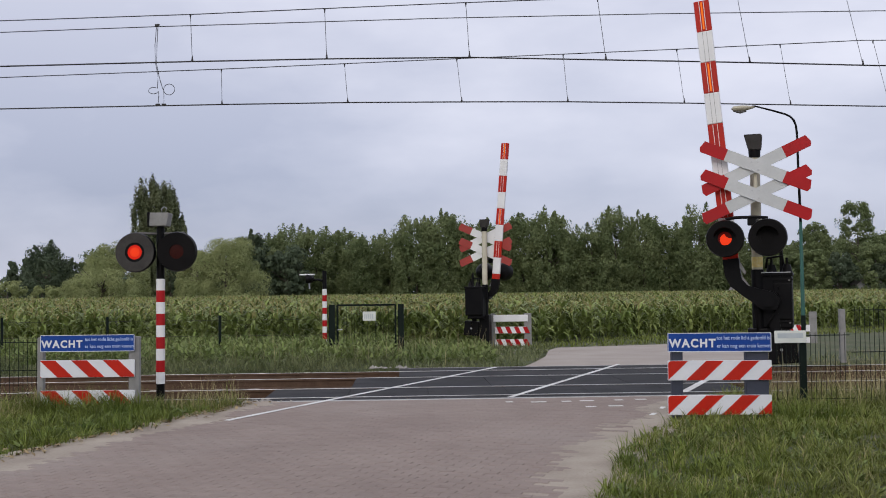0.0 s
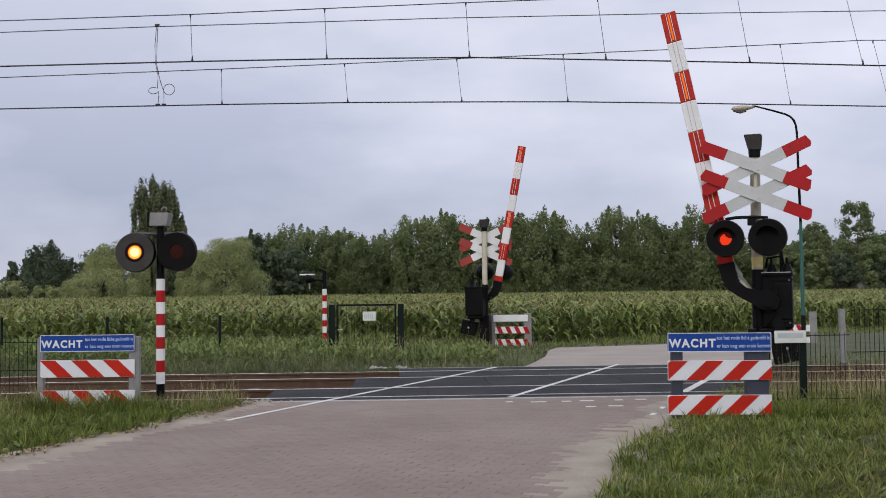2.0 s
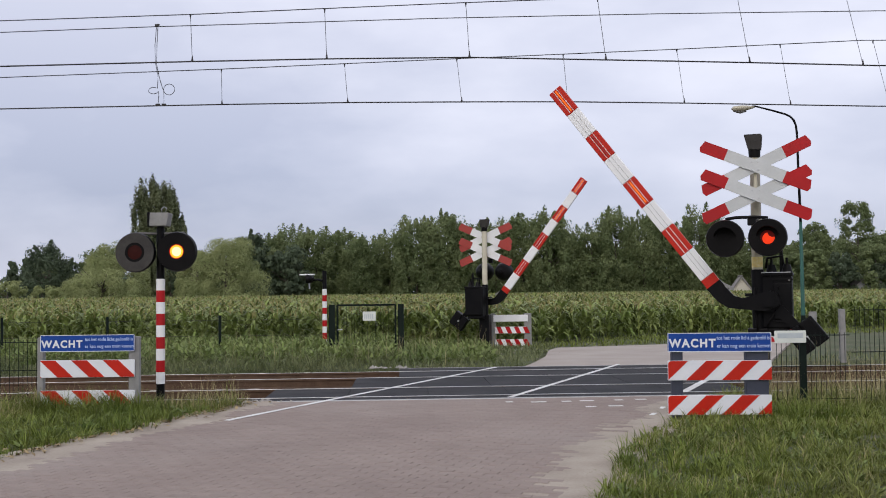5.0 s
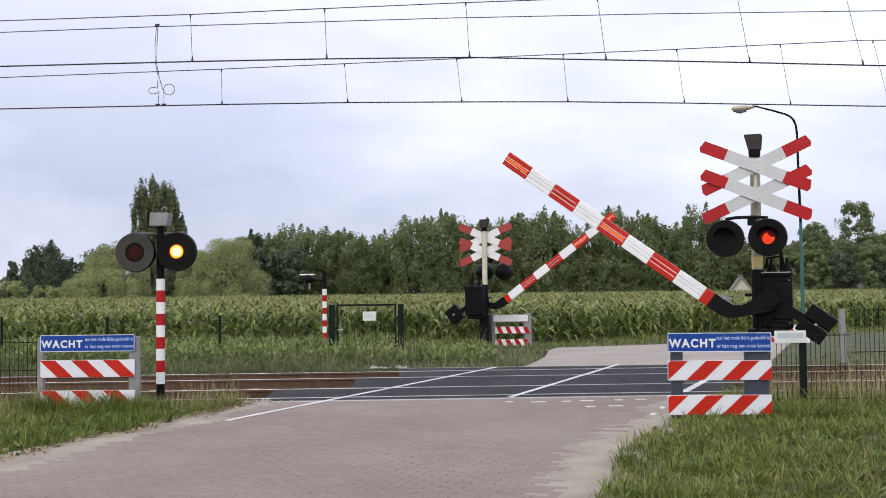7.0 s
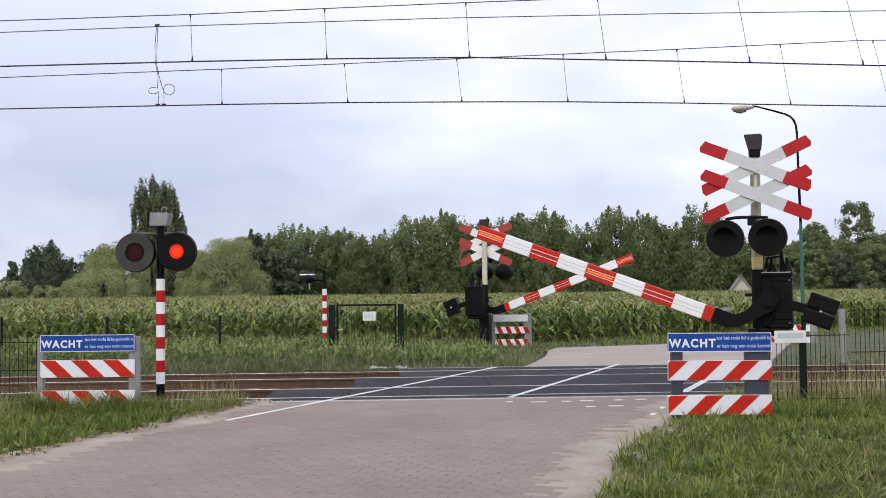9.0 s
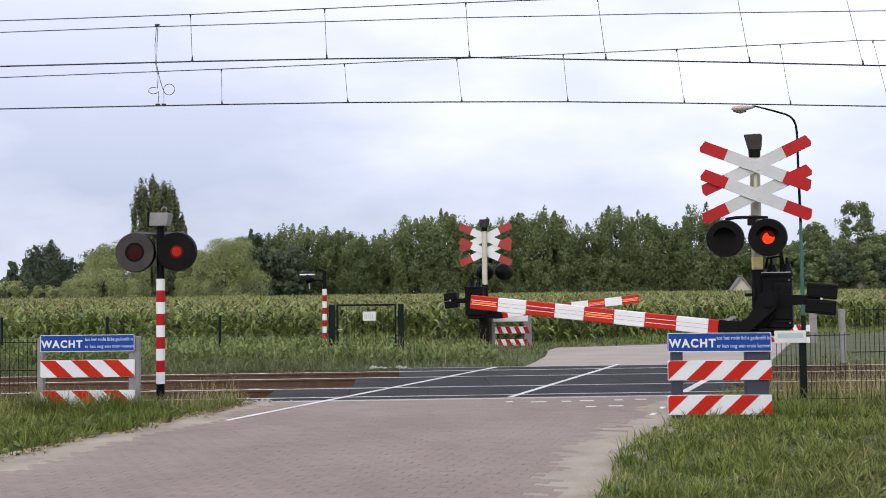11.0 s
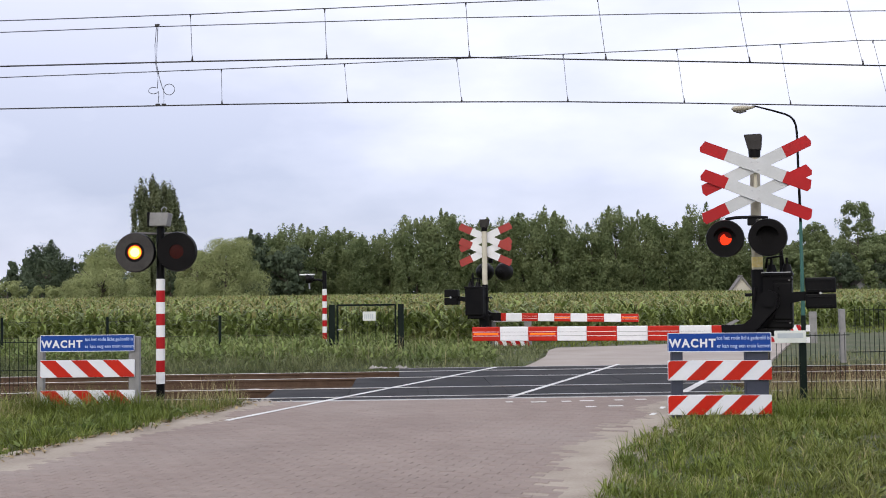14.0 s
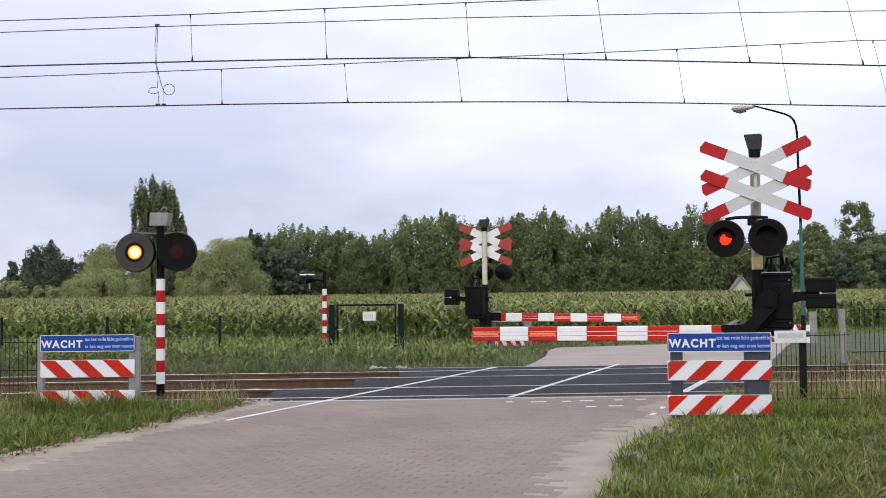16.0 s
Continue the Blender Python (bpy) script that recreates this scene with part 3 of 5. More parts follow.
def cross_board(parent, x, z, y, tilt, red, worn):
    L, W = 0.87, 0.088 if worn else 0.104
    board = part("cross_board", prism([(-L + 0.42, -W), (L - 0.42, -W), (L - 0.42, W), (-L + 0.42, W)], -0.012, 0.012), BOARD_WHITE if worn else WHITE, parent, at=pose(x, y, z, 0, tilt, 0))
    for s in (-1, 1):
        pts = [(s * (L - 0.42), -W), (s * (L - 0.05), -W), (s * (L - 0.02), -W * 0.35), (s * (L - 0.055), W), (s * (L - 0.42), W)]
        part("red_end", prism(pts, -0.0135, 0.0135), red, board)
    return board


def barrier(m, label, red_cross, arm_turn, cross_turn, lamp_turn):
    """A half barrier: post with crosses, flashers, drive box and a striped arm with a counterweight."""
    b = thing("level_crossing_barrier", label, "crossing barrier", m, "half barriers")
    part("lower_post", box((0.30, 0.26, 1.1), (0, 0, 0.45), bevel=0.02), BLACK, b)
    part("foot_plate", box((0.5, 0.45, 0.06), (0, 0, 0.0), bevel=0.01), BLACK, b)
    part("black_sleeve", tube((0, 0, 0.95), (0, 0, 1.88), 0.09), BLACK, b)
    near = red_cross is RED
    low = 0.0 if near else 0.14
    pole = part("pole", tube((0, 0, 1.86), (0, 0, 3.62 - low), 0.079, 0.074, 18), PIPE if near else CREAM, b, "weathered galvanised pole" if near else "cream painted pole")
    for z in (2.93, 3.41):
        part("pole_band", ring(0.074, 0.083, -0.02, 0.02, 18), PIPE if near else CREAM, pole, at=pose(0, 0, z - low, 90))
    if red_cross is RED:
        part("sticker", tube((0, 0, 1.91), (0, 0, 2.07), 0.0815, seg=18), STICKER, b, "faded yellow sticker")
    # bell on top
    bell = bmesh.new()
    lo = [bell.verts.new((x, y, 3.68 - low)) for x, y in ((-0.085, -0.09), (0.095, -0.09), (0.095, 0.09), (-0.085, 0.09))]
    hi = [bell.verts.new((x, y, 3.92 - low)) for x, y in ((-0.145, -0.12), (0.115, -0.12), (0.115, 0.12), (-0.145, 0.12))]
    bell.faces.new(lo[::-1]), bell.faces.new(hi)
    for i in range(4):
        bell.faces.new((lo[i], lo[(i + 1) % 4], hi[(i + 1) % 4], hi[i]))
    bmesh.ops.bevel(bell, geom=list(bell.edges), offset=0.012, segments=2, affect="EDGES")
    part("bell_housing", bell, HEAD_GREY, b, "dark bell housing")
    part("bell_neck", tube((0, 0, 3.57 - low), (0, 0, 3.69 - low), 0.085, 0.09), BLACK, b)
    # two crosses
    carrier = part("cross_carrier", box((0.05, 0.02, 0.62), (0, 0, 0), bevel=0.004), PIPE, b, at=pose(0.027, -0.30 if near else -0.14, 3.195 - low, 0, 0, cross_turn))
    for z in (2.95, 3.40):
        part("cross_bracket", box((0.05, 0.30 if near else 0.15, 0.05), (0.02, -0.16 if near else -0.08, z - low), bevel=0.006), PIPE, b)
    for z, y in ((0.213, -0.03), (-0.213, -0.03)):
        cross_board(carrier, 0, z, y - 0.028, BOARD_TILT, red_cross, near)
        cross_board(carrier, 0, z, y, -BOARD_TILT, red_cross, near)
        for dx in (-0.045, 0.045):
            for dz in (-0.06, 0.06):
                part("bolt", tube((dx, y - 0.052, z + dz), (dx, y - 0.03, z + dz), 0.014, seg=6), GALV, carrier)
    # flashers
    part("lamp_bracket", bent_tube([(-0.40, -0.50, 2.62), (-0.25, -0.50, 2.64), (0.02, -0.50, 2.64), (0.2, -0.50, 2.62)], 0.024, 8), BLACK, b)
    part("bracket_arm", box((0.05, 0.46, 0.05), (0.02, -0.28, 2.63), bevel=0.008), BLACK, b)
    part("bracket_block", box((0.12, 0.10, 0.13), (-0.03, -0.46, 2.585), bevel=0.01), BLACK, b)
    drums = []
    for x, z in ((-0.401, 2.33 - 0.5 * low), (0.195, 2.332 - 0.5 * low)):
        head, drum = lamp_head(b, pose(x, -0.50, z, 0, 0, lamp_turn) @ Matrix.Scale(0.92, 4), True, MATT_BLACK)
        drums.append(drum)
    # drive box with cover, bolts and cable
    part("drive_box", box((0.54, 0.44, 0.80), (0.22, 0.17, 1.385), bevel=0.035), BLACK, b)
    part("box_lid", box((0.57, 0.47, 0.05), (0.22, 0.17, 1.80), bevel=0.012), BLACK, b)
    part("lid_rim", box((0.46, 0.02, 0.012), (0.24, -0.055, 1.832)), GALV, b, "bright strip along the lid edge")
    part("box_door", box((0.26, 0.03, 0.55), (0.35, -0.055, 1.40), bevel=0.02), BLACK, b)
    part("side_shelf", box((0.10, 0.25, 0.05), (-0.13, 0.0, 1.50), bevel=0.01), BLACK, b)
    for dz in (1.10, 1.72):
        part("box_flange", box((0.28, 0.02, 0.03), (0.36, -0.058, dz), bevel=0.005), BLACK, b)
    part("pivot_cover", tube((0.157, -0.30, 1.405), (0.157, -0.24, 1.405), 0.085, 0.07, 18), BLACK, b)
    part("grip", bent_tube([(0.30, -0.075, 1.62), (0.30, -0.11, 1.60), (0.30, -0.11, 1.50), (0.30, -0.075, 1.48)], 0.010, 6), BLACK, b)
    for dx, dz in ((0.02, 1.71), (0.45, 1.71), (0.45, 1.08)):
        part("corner_bolt", tube((dx, -0.075, dz), (dx, -0.05, dz), 0.016, seg=6), WORN_GREY, b)
    part("conduit", bent_tube([(-0.02, -0.12, 1.62), (-0.05, -0.15, 1.45), (-0.03, -0.16, 1.2), (0.0, -0.14, 0.9)], 0.018, 6), MATT_BLACK, b)
    part("base_skirt", box((0.48, 0.38, 0.12), (0.2, 0.15, 0.95), bevel=0.03), BLACK, b)
    for dx in (0.20, 0.42):
        part("bell_cap", tube((dx, 0.05, 1.82), (dx, 0.05, 1.95), 0.085, 0.05, 16), BLACK, b)
        part("bell_cap_stem", tube((dx, 0.05, 1.94), (dx, 0.05, 2.05), 0.02), BLACK, b)
    part("bell_bracket", bent_tube([(0.12, 0.08, 1.9), (0.14, 0.08, 2.05), (0.36, 0.08, 2.08), (0.38, 0.08, 1.85)], 0.02, 8), BLACK, b)
    part("vent_pipe", box((0.05, 0.05, 0.4), (0.34, 0.1, 2.02), bevel=0.01), BLACK, b)
    part("cable", bent_tube([(0.02, -0.13, 1.42), (0.18, -0.14, 1.52), (0.30, -0.14, 1.40), (0.22, -0.14, 1.2), (0.12, -0.13, 1.02)], 0.014, 6), MATT_BLACK, b)
    # arm, about its pivot
    arm = part("arm", tube((0, -0.16, 0), (0, 0.0, 0), 0.16, seg=24), BLACK, b, "red and white striped barrier arm")
    elbow_top = [(0.14, 0.10), (0.0, 0.17), (-0.11, 0.10), (-0.16, 0.0), (-0.20, -0.13), (-0.26, -0.26), (-0.36, -0.335), (-0.48, -0.345), (-0.68, -0.345)]
    elbow_low = [(-0.68, -0.585), (-0.44, -0.575), (-0.27, -0.51), (-0.13, -0.37), (-0.01, -0.23), (0.10, -0.12)]
    part("elbow", prism(elbow_top + elbow_low, -0.24, -0.12), BLACK, arm)
    part("clamp", prism([(-0.62, -0.335), (-0.46, -0.26), (-0.42, -0.285), (-0.54, -0.35)], -0.242, -0.20), POST_GREY, arm, "bright galvanised clamp")
    n_seg, x_tip, x_in = 9, ARM_TIP, -0.63
    w = 0.479
    drum_list = []
    for k in range(n_seg):
        x0 = x_tip + k * w
        x1 = min(x0 + w, x_in)
        hgt = 0.228
        red = k % 2 == 0
        sec = part("arm_section", box((x1 - x0 - 0.001, 0.085, hgt), ((x0 + x1) / 2, -0.18, ARM_Z), bevel=0.012), ORANGE_RED if red else WHITE, arm)
        if red and k < 8:
            for y_s in (-0.2245, -0.1355):
                for dz in (-0.033, 0.033):
                    part("reflector_seam", box((x1 - x0 - 0.02, 0.004, 0.008), ((x0 + x1) / 2, y_s, ARM_Z + dz)), WHITE, sec)
            if k in (0, 2, 4):
                # added roller: glowing and unlit halves stand in for switching the strip
                lb = bmesh.new()
                seg = 12
                ends = []
                for xx in (-(x1 - x0) / 2 + 0.03, (x1 - x0) / 2 - 0.03):
                    ends.append([lb.verts.new((xx, 0.052 * math.cos(a), 0.024 * math.sin(a))) for a in (2 * math.pi * (i + 0.5) / seg for i in range(seg))])
                for i in range(seg):
                    f_ = lb.faces.new((ends[0][i], ends[0][(i + 1) % seg], ends[1][(i + 1) % seg], ends[1][i]))
                    lit = (math.cos(2 * math.pi * (i + 1) / seg) < 0.0) == (red_cross is RED)
                    f_.material_index = 0 if lit or k == 0 else 1
                lb.faces.new(ends[0][::-1]), lb.faces.new(ends[1])
                bmesh.ops.recalc_face_normals(lb, faces=lb.faces)
                lamp = part("arm_lamp", lb, [STRIP_ON, STRIP_OFF], arm, "orange warning strip", at=pose((x0 + x1) / 2, -0.18, ARM_Z))
                drum_list.append((k, lamp))
        if not red:
            for dz in (-0.03, 0.03):
                part("seam", box((x1 - x0 - 0.02, 0.003, 0.004), ((x0 + x1) / 2, -0.2235, ARM_Z + dz)), POST_GREY, sec)
    # counterweight behind the pivot: two cast slabs on a lever, with a gap between them
    out = 0.04 if red_cross is RED else 0.12
    part("weight_lever", prism([(-0.05, 0.10), (0.7 + out, 0.15), (0.7 + out, 0.05), (0.0, -0.10)], -0.08, -0.03), BLACK, arm)
    part("weight_rod", tube((0.1, -0.055, 0.02), (0.6 + out, -0.055, 0.015), 0.022, seg=8), BLACK, arm)
    for dz, h in ((0.222, 0.225), (-0.012, 0.215)):
        slab_w = part("counterweight", box((0.42, 0.22, h), (0.69 + out, -0.06, dz), bevel=0.02), BLACK, arm)
        part("cast_rim", box((0.34, 0.012, 0.016), (0.69 + out, -0.174, dz + h / 2 - 0.045), bevel=0.004), BLACK, slab_w)
        part("cast_rim", box((0.34, 0.012, 0.016), (0.69 + out, -0.174, dz - h / 2 + 0.045), bevel=0.004), BLACK, slab_w)
    part("weight_bolt", tube((0.69 + out, -0.19, 0.105), (0.69 + out, -0.16, 0.105), 0.02, seg=6), GALV, arm)
    part("weight_bolt", tube((0.69 + out, 0.05, 0.105), (0.69 + out, 0.075, 0.105), 0.03, seg=6), GALV, arm)
    return b, arm, drums, drum_list


PIVOT, FAR_PIVOT = (0.157, -0.003, 1.405), (0.245, -0.003, 1.405)
ARM_TIP, ARM_Z = -4.66, -0.466
near_barrier, near_arm, near_drums, near_strips = barrier(
    pose(4.735, 15.0, 0, 0, 0, -21.4), "half barrier post with red-white crosses, flashers and black drive box", RED, 0, 0, 0)
far_barrier, far_arm, far_drums, far_strips = barrier(
    pose(1.21, 29.0, -0.06, 0, 0, 158.6), "half barrier with faded red-white crosses beyond the tracks", FADED_RED, 0, 8, 0)

ARM_ANGLES = [(0, 85.0), (1.35, 85.0), (1.5, 84.5), (2.0, 78.6), (2.5, 74.4), (3.0, 70.0), (3.5, 65.9), (4.0, 61.5), (4.2, 59.7), (6.5, 40.2), (7.0, 36.2), (7.5, 32.0),
              (8.0, 28.1), (8.5, 24.2), (9.0, 20.3), (9.2, 18.8), (11.3, 3.8), (11.5, 2.2), (11.9, -0.5), (12.1, -0.5), (16.0, -0.5)]


# ---- warning signs on fences ----
def sign_fence(m, label, lean, post_mat, x_posts, red=ORANGE_RED, Wd=1.31, drop=0.0):
    """A low fence: a blue sign over two boards with slanting red and white stripes, on two posts."""
    s = thing("warning_sign_fence", label, "warning sign", m, "sign fences")
    for x, w in x_posts:
        part("post", box((w, 0.10, 1.12), (x, 0.05, 0.46), bevel=0.012), post_mat, s)
    panel = part("sign_panel", box((Wd, 0.02, 0.230), (0, -0.025, 0.95), bevel=0.008), BLUE, s, "blue sign with white lettering", at=pose(0, 0, -drop))
    for dz in (-0.112, 0.112):
        part("sign_border", box((Wd - 0.01, 0.003, 0.008), (0, -0.0365, 0.95 + dz)), LETTER, panel)
    for dx in (-Wd / 2 + 0.005, Wd / 2 - 0.005):
        part("sign_border", box((0.008, 0.003, 0.216), (dx, -0.0365, 0.95)), LETTER, panel)
    word, w0 = lettering("lettering", "WACHT", 0.140, pose(-Wd / 2 + 0.02, -0.038, 0.893, 90), LETTER, panel, 0.005, 1.22)
    word.scale = (0.575 / w0, 1.0, 1.0)
    for words, z, width in (("tot het rode licht gedoofd is", 0.982, Wd / 2 + 0.015), ("er kan nog een trein komen", 0.885, Wd / 2 + 0.02)):
        line, w1 = lettering("lettering", words, 0.066, pose(-0.035, -0.038, z, 90), FADED_LETTER, panel, 0.001)
        line.scale = (width / w1, 1.0, 1.0)
    for zc, dx in ((0.585, 0.0), (0.165, -0.005 * lean)):
        board = part("striped_board", box((Wd, 0.022, 0.24), (dx, -0.02, zc), bevel=0.004), LETTER, s, "board with slanting red and white stripes")
        p, hh = 0.437, 0.117
        for k in range(-2, 5):
            x0 = -Wd / 2 + k * p + (0.345 if lean > 0 else 0.118)
            pts = [(x0 - lean * 0.125, -hh), (x0 + 0.215 - lean * 0.125, -hh), (x0 + 0.215 + lean * 0.125, hh), (x0 + lean * 0.125, hh)]
            # clip the stripe to the board
            def cut(ps, side, lim):
                out = []
                for a, b_ in zip(ps, ps[1:] + ps[:1]):
                    ina, inb = side * a[0] <= lim, side * b_[0] <= lim
                    if ina:
                        out.append(a)
                    if ina != inb:
                        f_ = (side * lim - a[0]) / (b_[0] - a[0])
                        out.append((side * lim, a[1] + f_ * (b_[1] - a[1])))
                return out
            pts = cut(cut(pts, 1, Wd / 2 - 0.003), -1, Wd / 2 - 0.003) if pts else pts
            if len(pts) > 2:
                part("red_stripe", prism([(x + dx, z + zc) for x, z in pts], -0.0345, -0.032), red, board)
    return s


sign_left = sign_fence(pose(-4.955, 13.9, 0.0, 0, 0, 0), "blue warning sign over red-white boards on grey posts in grass", -1, POST_GREY, ((-0.67, 0.085), (0.635, 0.15)), drop=0.012)
sign_right = sign_fence(pose(3.365, 12.25, 0.01, 0, 0.3, 0), "blue warning sign over red-white boards on dark posts in grass", 1, POST_BLUE, ((-0.51, 0.135), (0.47, 0.28)), Wd=1.27, drop=0.022)


# ---- overhead line ----
def wire_run(name, y0, pts, r, label, group):
    """A wire over a track: heights given along it, carried on straight past both ends."""
    (xa, za), (xb, zb) = pts[0], pts[1]
    (xc, zc), (xd, zd) = pts[-2], pts[-1]
    full = [(-70, za + (zb - za) * 0.25 * (-70 - xa) / (xb - xa) * 0.2)] + pts + [(70, zd + (zd - zc) * 0.25 * (70 - xd) / (xd - xc) * 0.2)]
    curve = []
    for x, z in full:
        curve.append((x, y0 + SLOPE * x, z))
    fine = []
    for a, b in zip(curve, curve[1:]):
        for k in range(4):
            f_ = k / 4
            fine.append(tuple(a[i] + (b[i] - a[i]) * f_ for i in range(3)))
    fine.append(curve[-1])
    ob = part(name, bent_tube(fine, r, 6), WIRE)
    return tagged(ob, label, "overhead wire", group)


def z_on(pts, x):
    for (x0, z0), (x1, z1) in zip(pts, pts[1:]):
        if x0 <= x <= x1:
            return z0 + (z1 - z0) * (x - x0) / (x1 - x0)
    return pts[-1][1] if x > pts[-1][0] else pts[0][1]


MESS1 = [(-7.2, 6.04), (-4.0, 6.15), (-1.9, 6.245), (0.43, 6.345), (2.6, 6.425), (7.2, 6.60)]
CONT1 = [(-7.2, 5.30), (-4.05, 5.375), (-1.87, 5.415), (0.46, 5.435), (2.69, 5.39), (5.1, 5.34), (7.26, 5.285)]
MESS2 = [(-8.86, 5.92), (-4.36, 6.085), (0.32, 6.285), (4.77, 6.47), (8.63, 6.65)]
CONT2 = [(-8.85, 5.30), (-4.36, 5.375), (-1.88, 5.405), (0.4, 5.41), (2.53, 5.405), (4.86, 5.37), (8.9, 5.29)]
FEED = [(-8.9, 6.82), (-5.65, 6.94), (0.05, 7.11), (4.5, 7.20), (9.0, 7.26)]
wire_run("messenger_wire", 16.14, MESS1, 0.008, "dark messenger wire that carries the contact wire", "messenger wires")
wire_run("contact_wire", 16.14, CONT1, 0.012, "dark double contact wire over the track", "contact wires")
wire_run("messenger_wire", 19.8, MESS2, 0.009, "dark messenger wire that carries the contact wire", "messenger wires")
wire_run("contact_wire", 19.8, CONT2, 0.013, "dark double contact wire over the track", "contact wires")
wire_run("feeder_wire", 19.8, FEED, 0.009, "dark feeder wire strung above the tracks", "feeder wires")


def dropper(x0, x1, y0, top, low):
    d = thing("dropper", "thin wire hanger between messenger and contact wire", "wire hanger", pose(x1, y0 + SLOPE * x1, z_on(low, x1)), "droppers")
    zt = z_on(top, x0) - z_on(low, x1)
    part("strand", tube((x0 - x1, 0, zt), (0, 0, 0), 0.0045, seg=6), WIRE, d)
    part("clip", tube((0, 0, 0.0), (0, 0, 0.10), 0.022, 0.006, seg=8), WIRE, d)
    part("clip", tube((x0 - x1, 0, zt - 0.07), (x0 - x1, 0, zt), 0.006, 0.018, seg=8), WIRE, d)


for x0, x1 in ((-4.06, -4.03), (-1.89, -1.86), (0.42, 0.47), (2.60, 2.72), (4.93, 5.12), (6.75, 7.03)):
    dropper(x0, x1, 16.14, MESS1, CONT1)
for x0, x1 in ((-4.37, -4.36), (-1.93, -1.87), (0.32, 0.41), (2.47, 2.55), (4.79, 4.92), (6.92, 7.1), (8.85, 9.15)):
    dropper(x0, x1, 19.8, MESS2, CONT2)
jump = thing("jumper_cable", "pair of looped jumper cables between feeder and contact wire", "jumper cable", pose(-5.62, 19.8 - 5.62 * SLOPE, 5.36))
loop_a = [(-0.03, 0, 1.58), (-0.06, 0.0, 1.2), (-0.05, 0, 0.85), (0.0, 0, 0.62), (0.0, 0, 0.5)] + [(-0.09 + 0.10 * math.cos(a), 0.01, 0.30 + 0.065 * math.sin(a)) for a in np.linspace(0.7, 6.0, 14)] + [(0.02, 0, 0.2), (0.0, 0, 0.0)]
loop_b = [(0.0, 0, 1.60), (-0.02, 0.0, 1.2), (-0.03, 0, 0.85), (0.03, 0, 0.55), (0.09, 0, 0.35)] + [(0.22 + 0.11 * math.cos(a), 0.01, 0.32 + 0.11 * math.sin(a)) for a in np.linspace(3.4, 9.4, 16)] + [(0.12, 0, 0.2), (0.12, 0, 0.0)]
part("cable", bent_tube(loop_a, 0.0065, 6), WIRE, jump)
part("cable", bent_tube(loop_b, 0.0065, 6), WIRE, jump)
for dx, z in ((0.0, 0.0), (0.12, 0.0), (-0.015, 1.6)):
    part("clamp", box((0.09, 0.03, 0.05), (dx, 0, z + 0.01), bevel=0.005), WIRE, jump)


# ---- street lamp ----
lamp = thing("street_lamp", "slender green street lamp with a curved arm", "street lamp", pose(8.65, 24.0, 0))
part("mast", tube((0, 0, 0.9), (0, 0, 3.2), 0.050, 0.038), TEAL, lamp, "green painted mast")
part("mast_foot", tube((0, 0, -0.1), (0, 0, 0.95), 0.058, 0.055), GREEN, lamp, "dark green mast foot")
part("upper_mast", bent_tube([(0, 0, 3.2), (-0.02, 0, 4.4), (-0.03, 0, 5.35), (-0.05, 0, 5.55), (-0.10, 0, 5.68), (-0.18, 0, 5.77), (-0.3, 0, 5.83), (-0.6, 0, 5.92), (-1.05, 0, 6.04), (-1.3, 0, 6.0)],
     [0.034, 0.030, 0.027, 0.026, 0.026, 0.025, 0.024, 0.022, 0.020, 0.020], 10), BLACK, lamp)
lb = bent_tube([(-1.05, 0, 6.02), (-1.18, 0, 6.01), (-1.35, 0, 5.99), (-1.55, 0, 5.97), (-1.60, 0, 5.96)], [0.03, 0.07, 0.10, 0.085, 0.03], 14)
for v in lb.verts:
    v.co.z = 5.98 + (v.co.z - 5.98) * 0.72
part("lantern", lb, PIPE, lamp, "pale grey lantern head")
part("glass_bowl", bent_tube([(-1.25, 0, 5.925), (-1.4, 0, 5.91), (-1.55, 0, 5.93)], [0.03, 0.055, 0.03], 12), WORN_GREY, lamp)


# ---- fences, gate ----
def bar_fence(m, length, height, pitch, label, post_x, post_mat, post_w=0.048):
    f_ = thing("bar_fence", label, "fence", m, "bar fences")
    for x in post_x:
        part("post", box((post_w, 0.048, height + 0.1), (x, 0.02, height / 2 - 0.05), bevel=0.006), post_mat, f_)
    for z in (0.12, height * 0.55, height - 0.04):
        part("rail", tube((0, 0, z), (length, 0, z), 0.006, seg=6), GREEN, f_)
    shared = None
    n = int(length / pitch)
    for k in range(1, n):
        if shared is None:
            first_b = part("bar", tube((0, 0, 0.02), (0, 0, height), 0.0042, seg=5), GREEN, f_, at=pose(k * pitch, 0, 0))
            shared = first_b.data
        else:
            ob = new("bar", shared)
            ob.parent, ob.matrix_basis = f_, pose(k * pitch, 0, 0)
    return f_


fence_a = bar_fence(pose(4.36, 13.3, 0, 0, 0, 0), 1.05, 1.0, 0.065, "low dark green bar fence in tall grass", (0.42,), GREEN, 0.088)
fence_b = bar_fence(pose(5.42, 13.3, 0, 0, 0, 4), 3.4, 1.33, 0.065, "taller dark green bar fence in tall grass", (1.2, 2.4, 3.38), GREEN)
bar_fence(pose(-9.4, 14.4, 0, 0, 0, -2), 3.7, 0.98, 0.065, "dark green bar fence beside the grassy verge", (0.0, 1.85, 3.66), GREEN)
plate = thing("maker_plate", "small white maker's plate on the fence", "sign", pose(4.6, 13.262, 0.945))
part("plate", box((0.42, 0.012, 0.165), bevel=0.006), NOTICE, plate)
part("print", box((0.34, 0.003, 0.065), (0.0, -0.0075, 0.015)), NOTICE_INK, plate, "grey printed band")
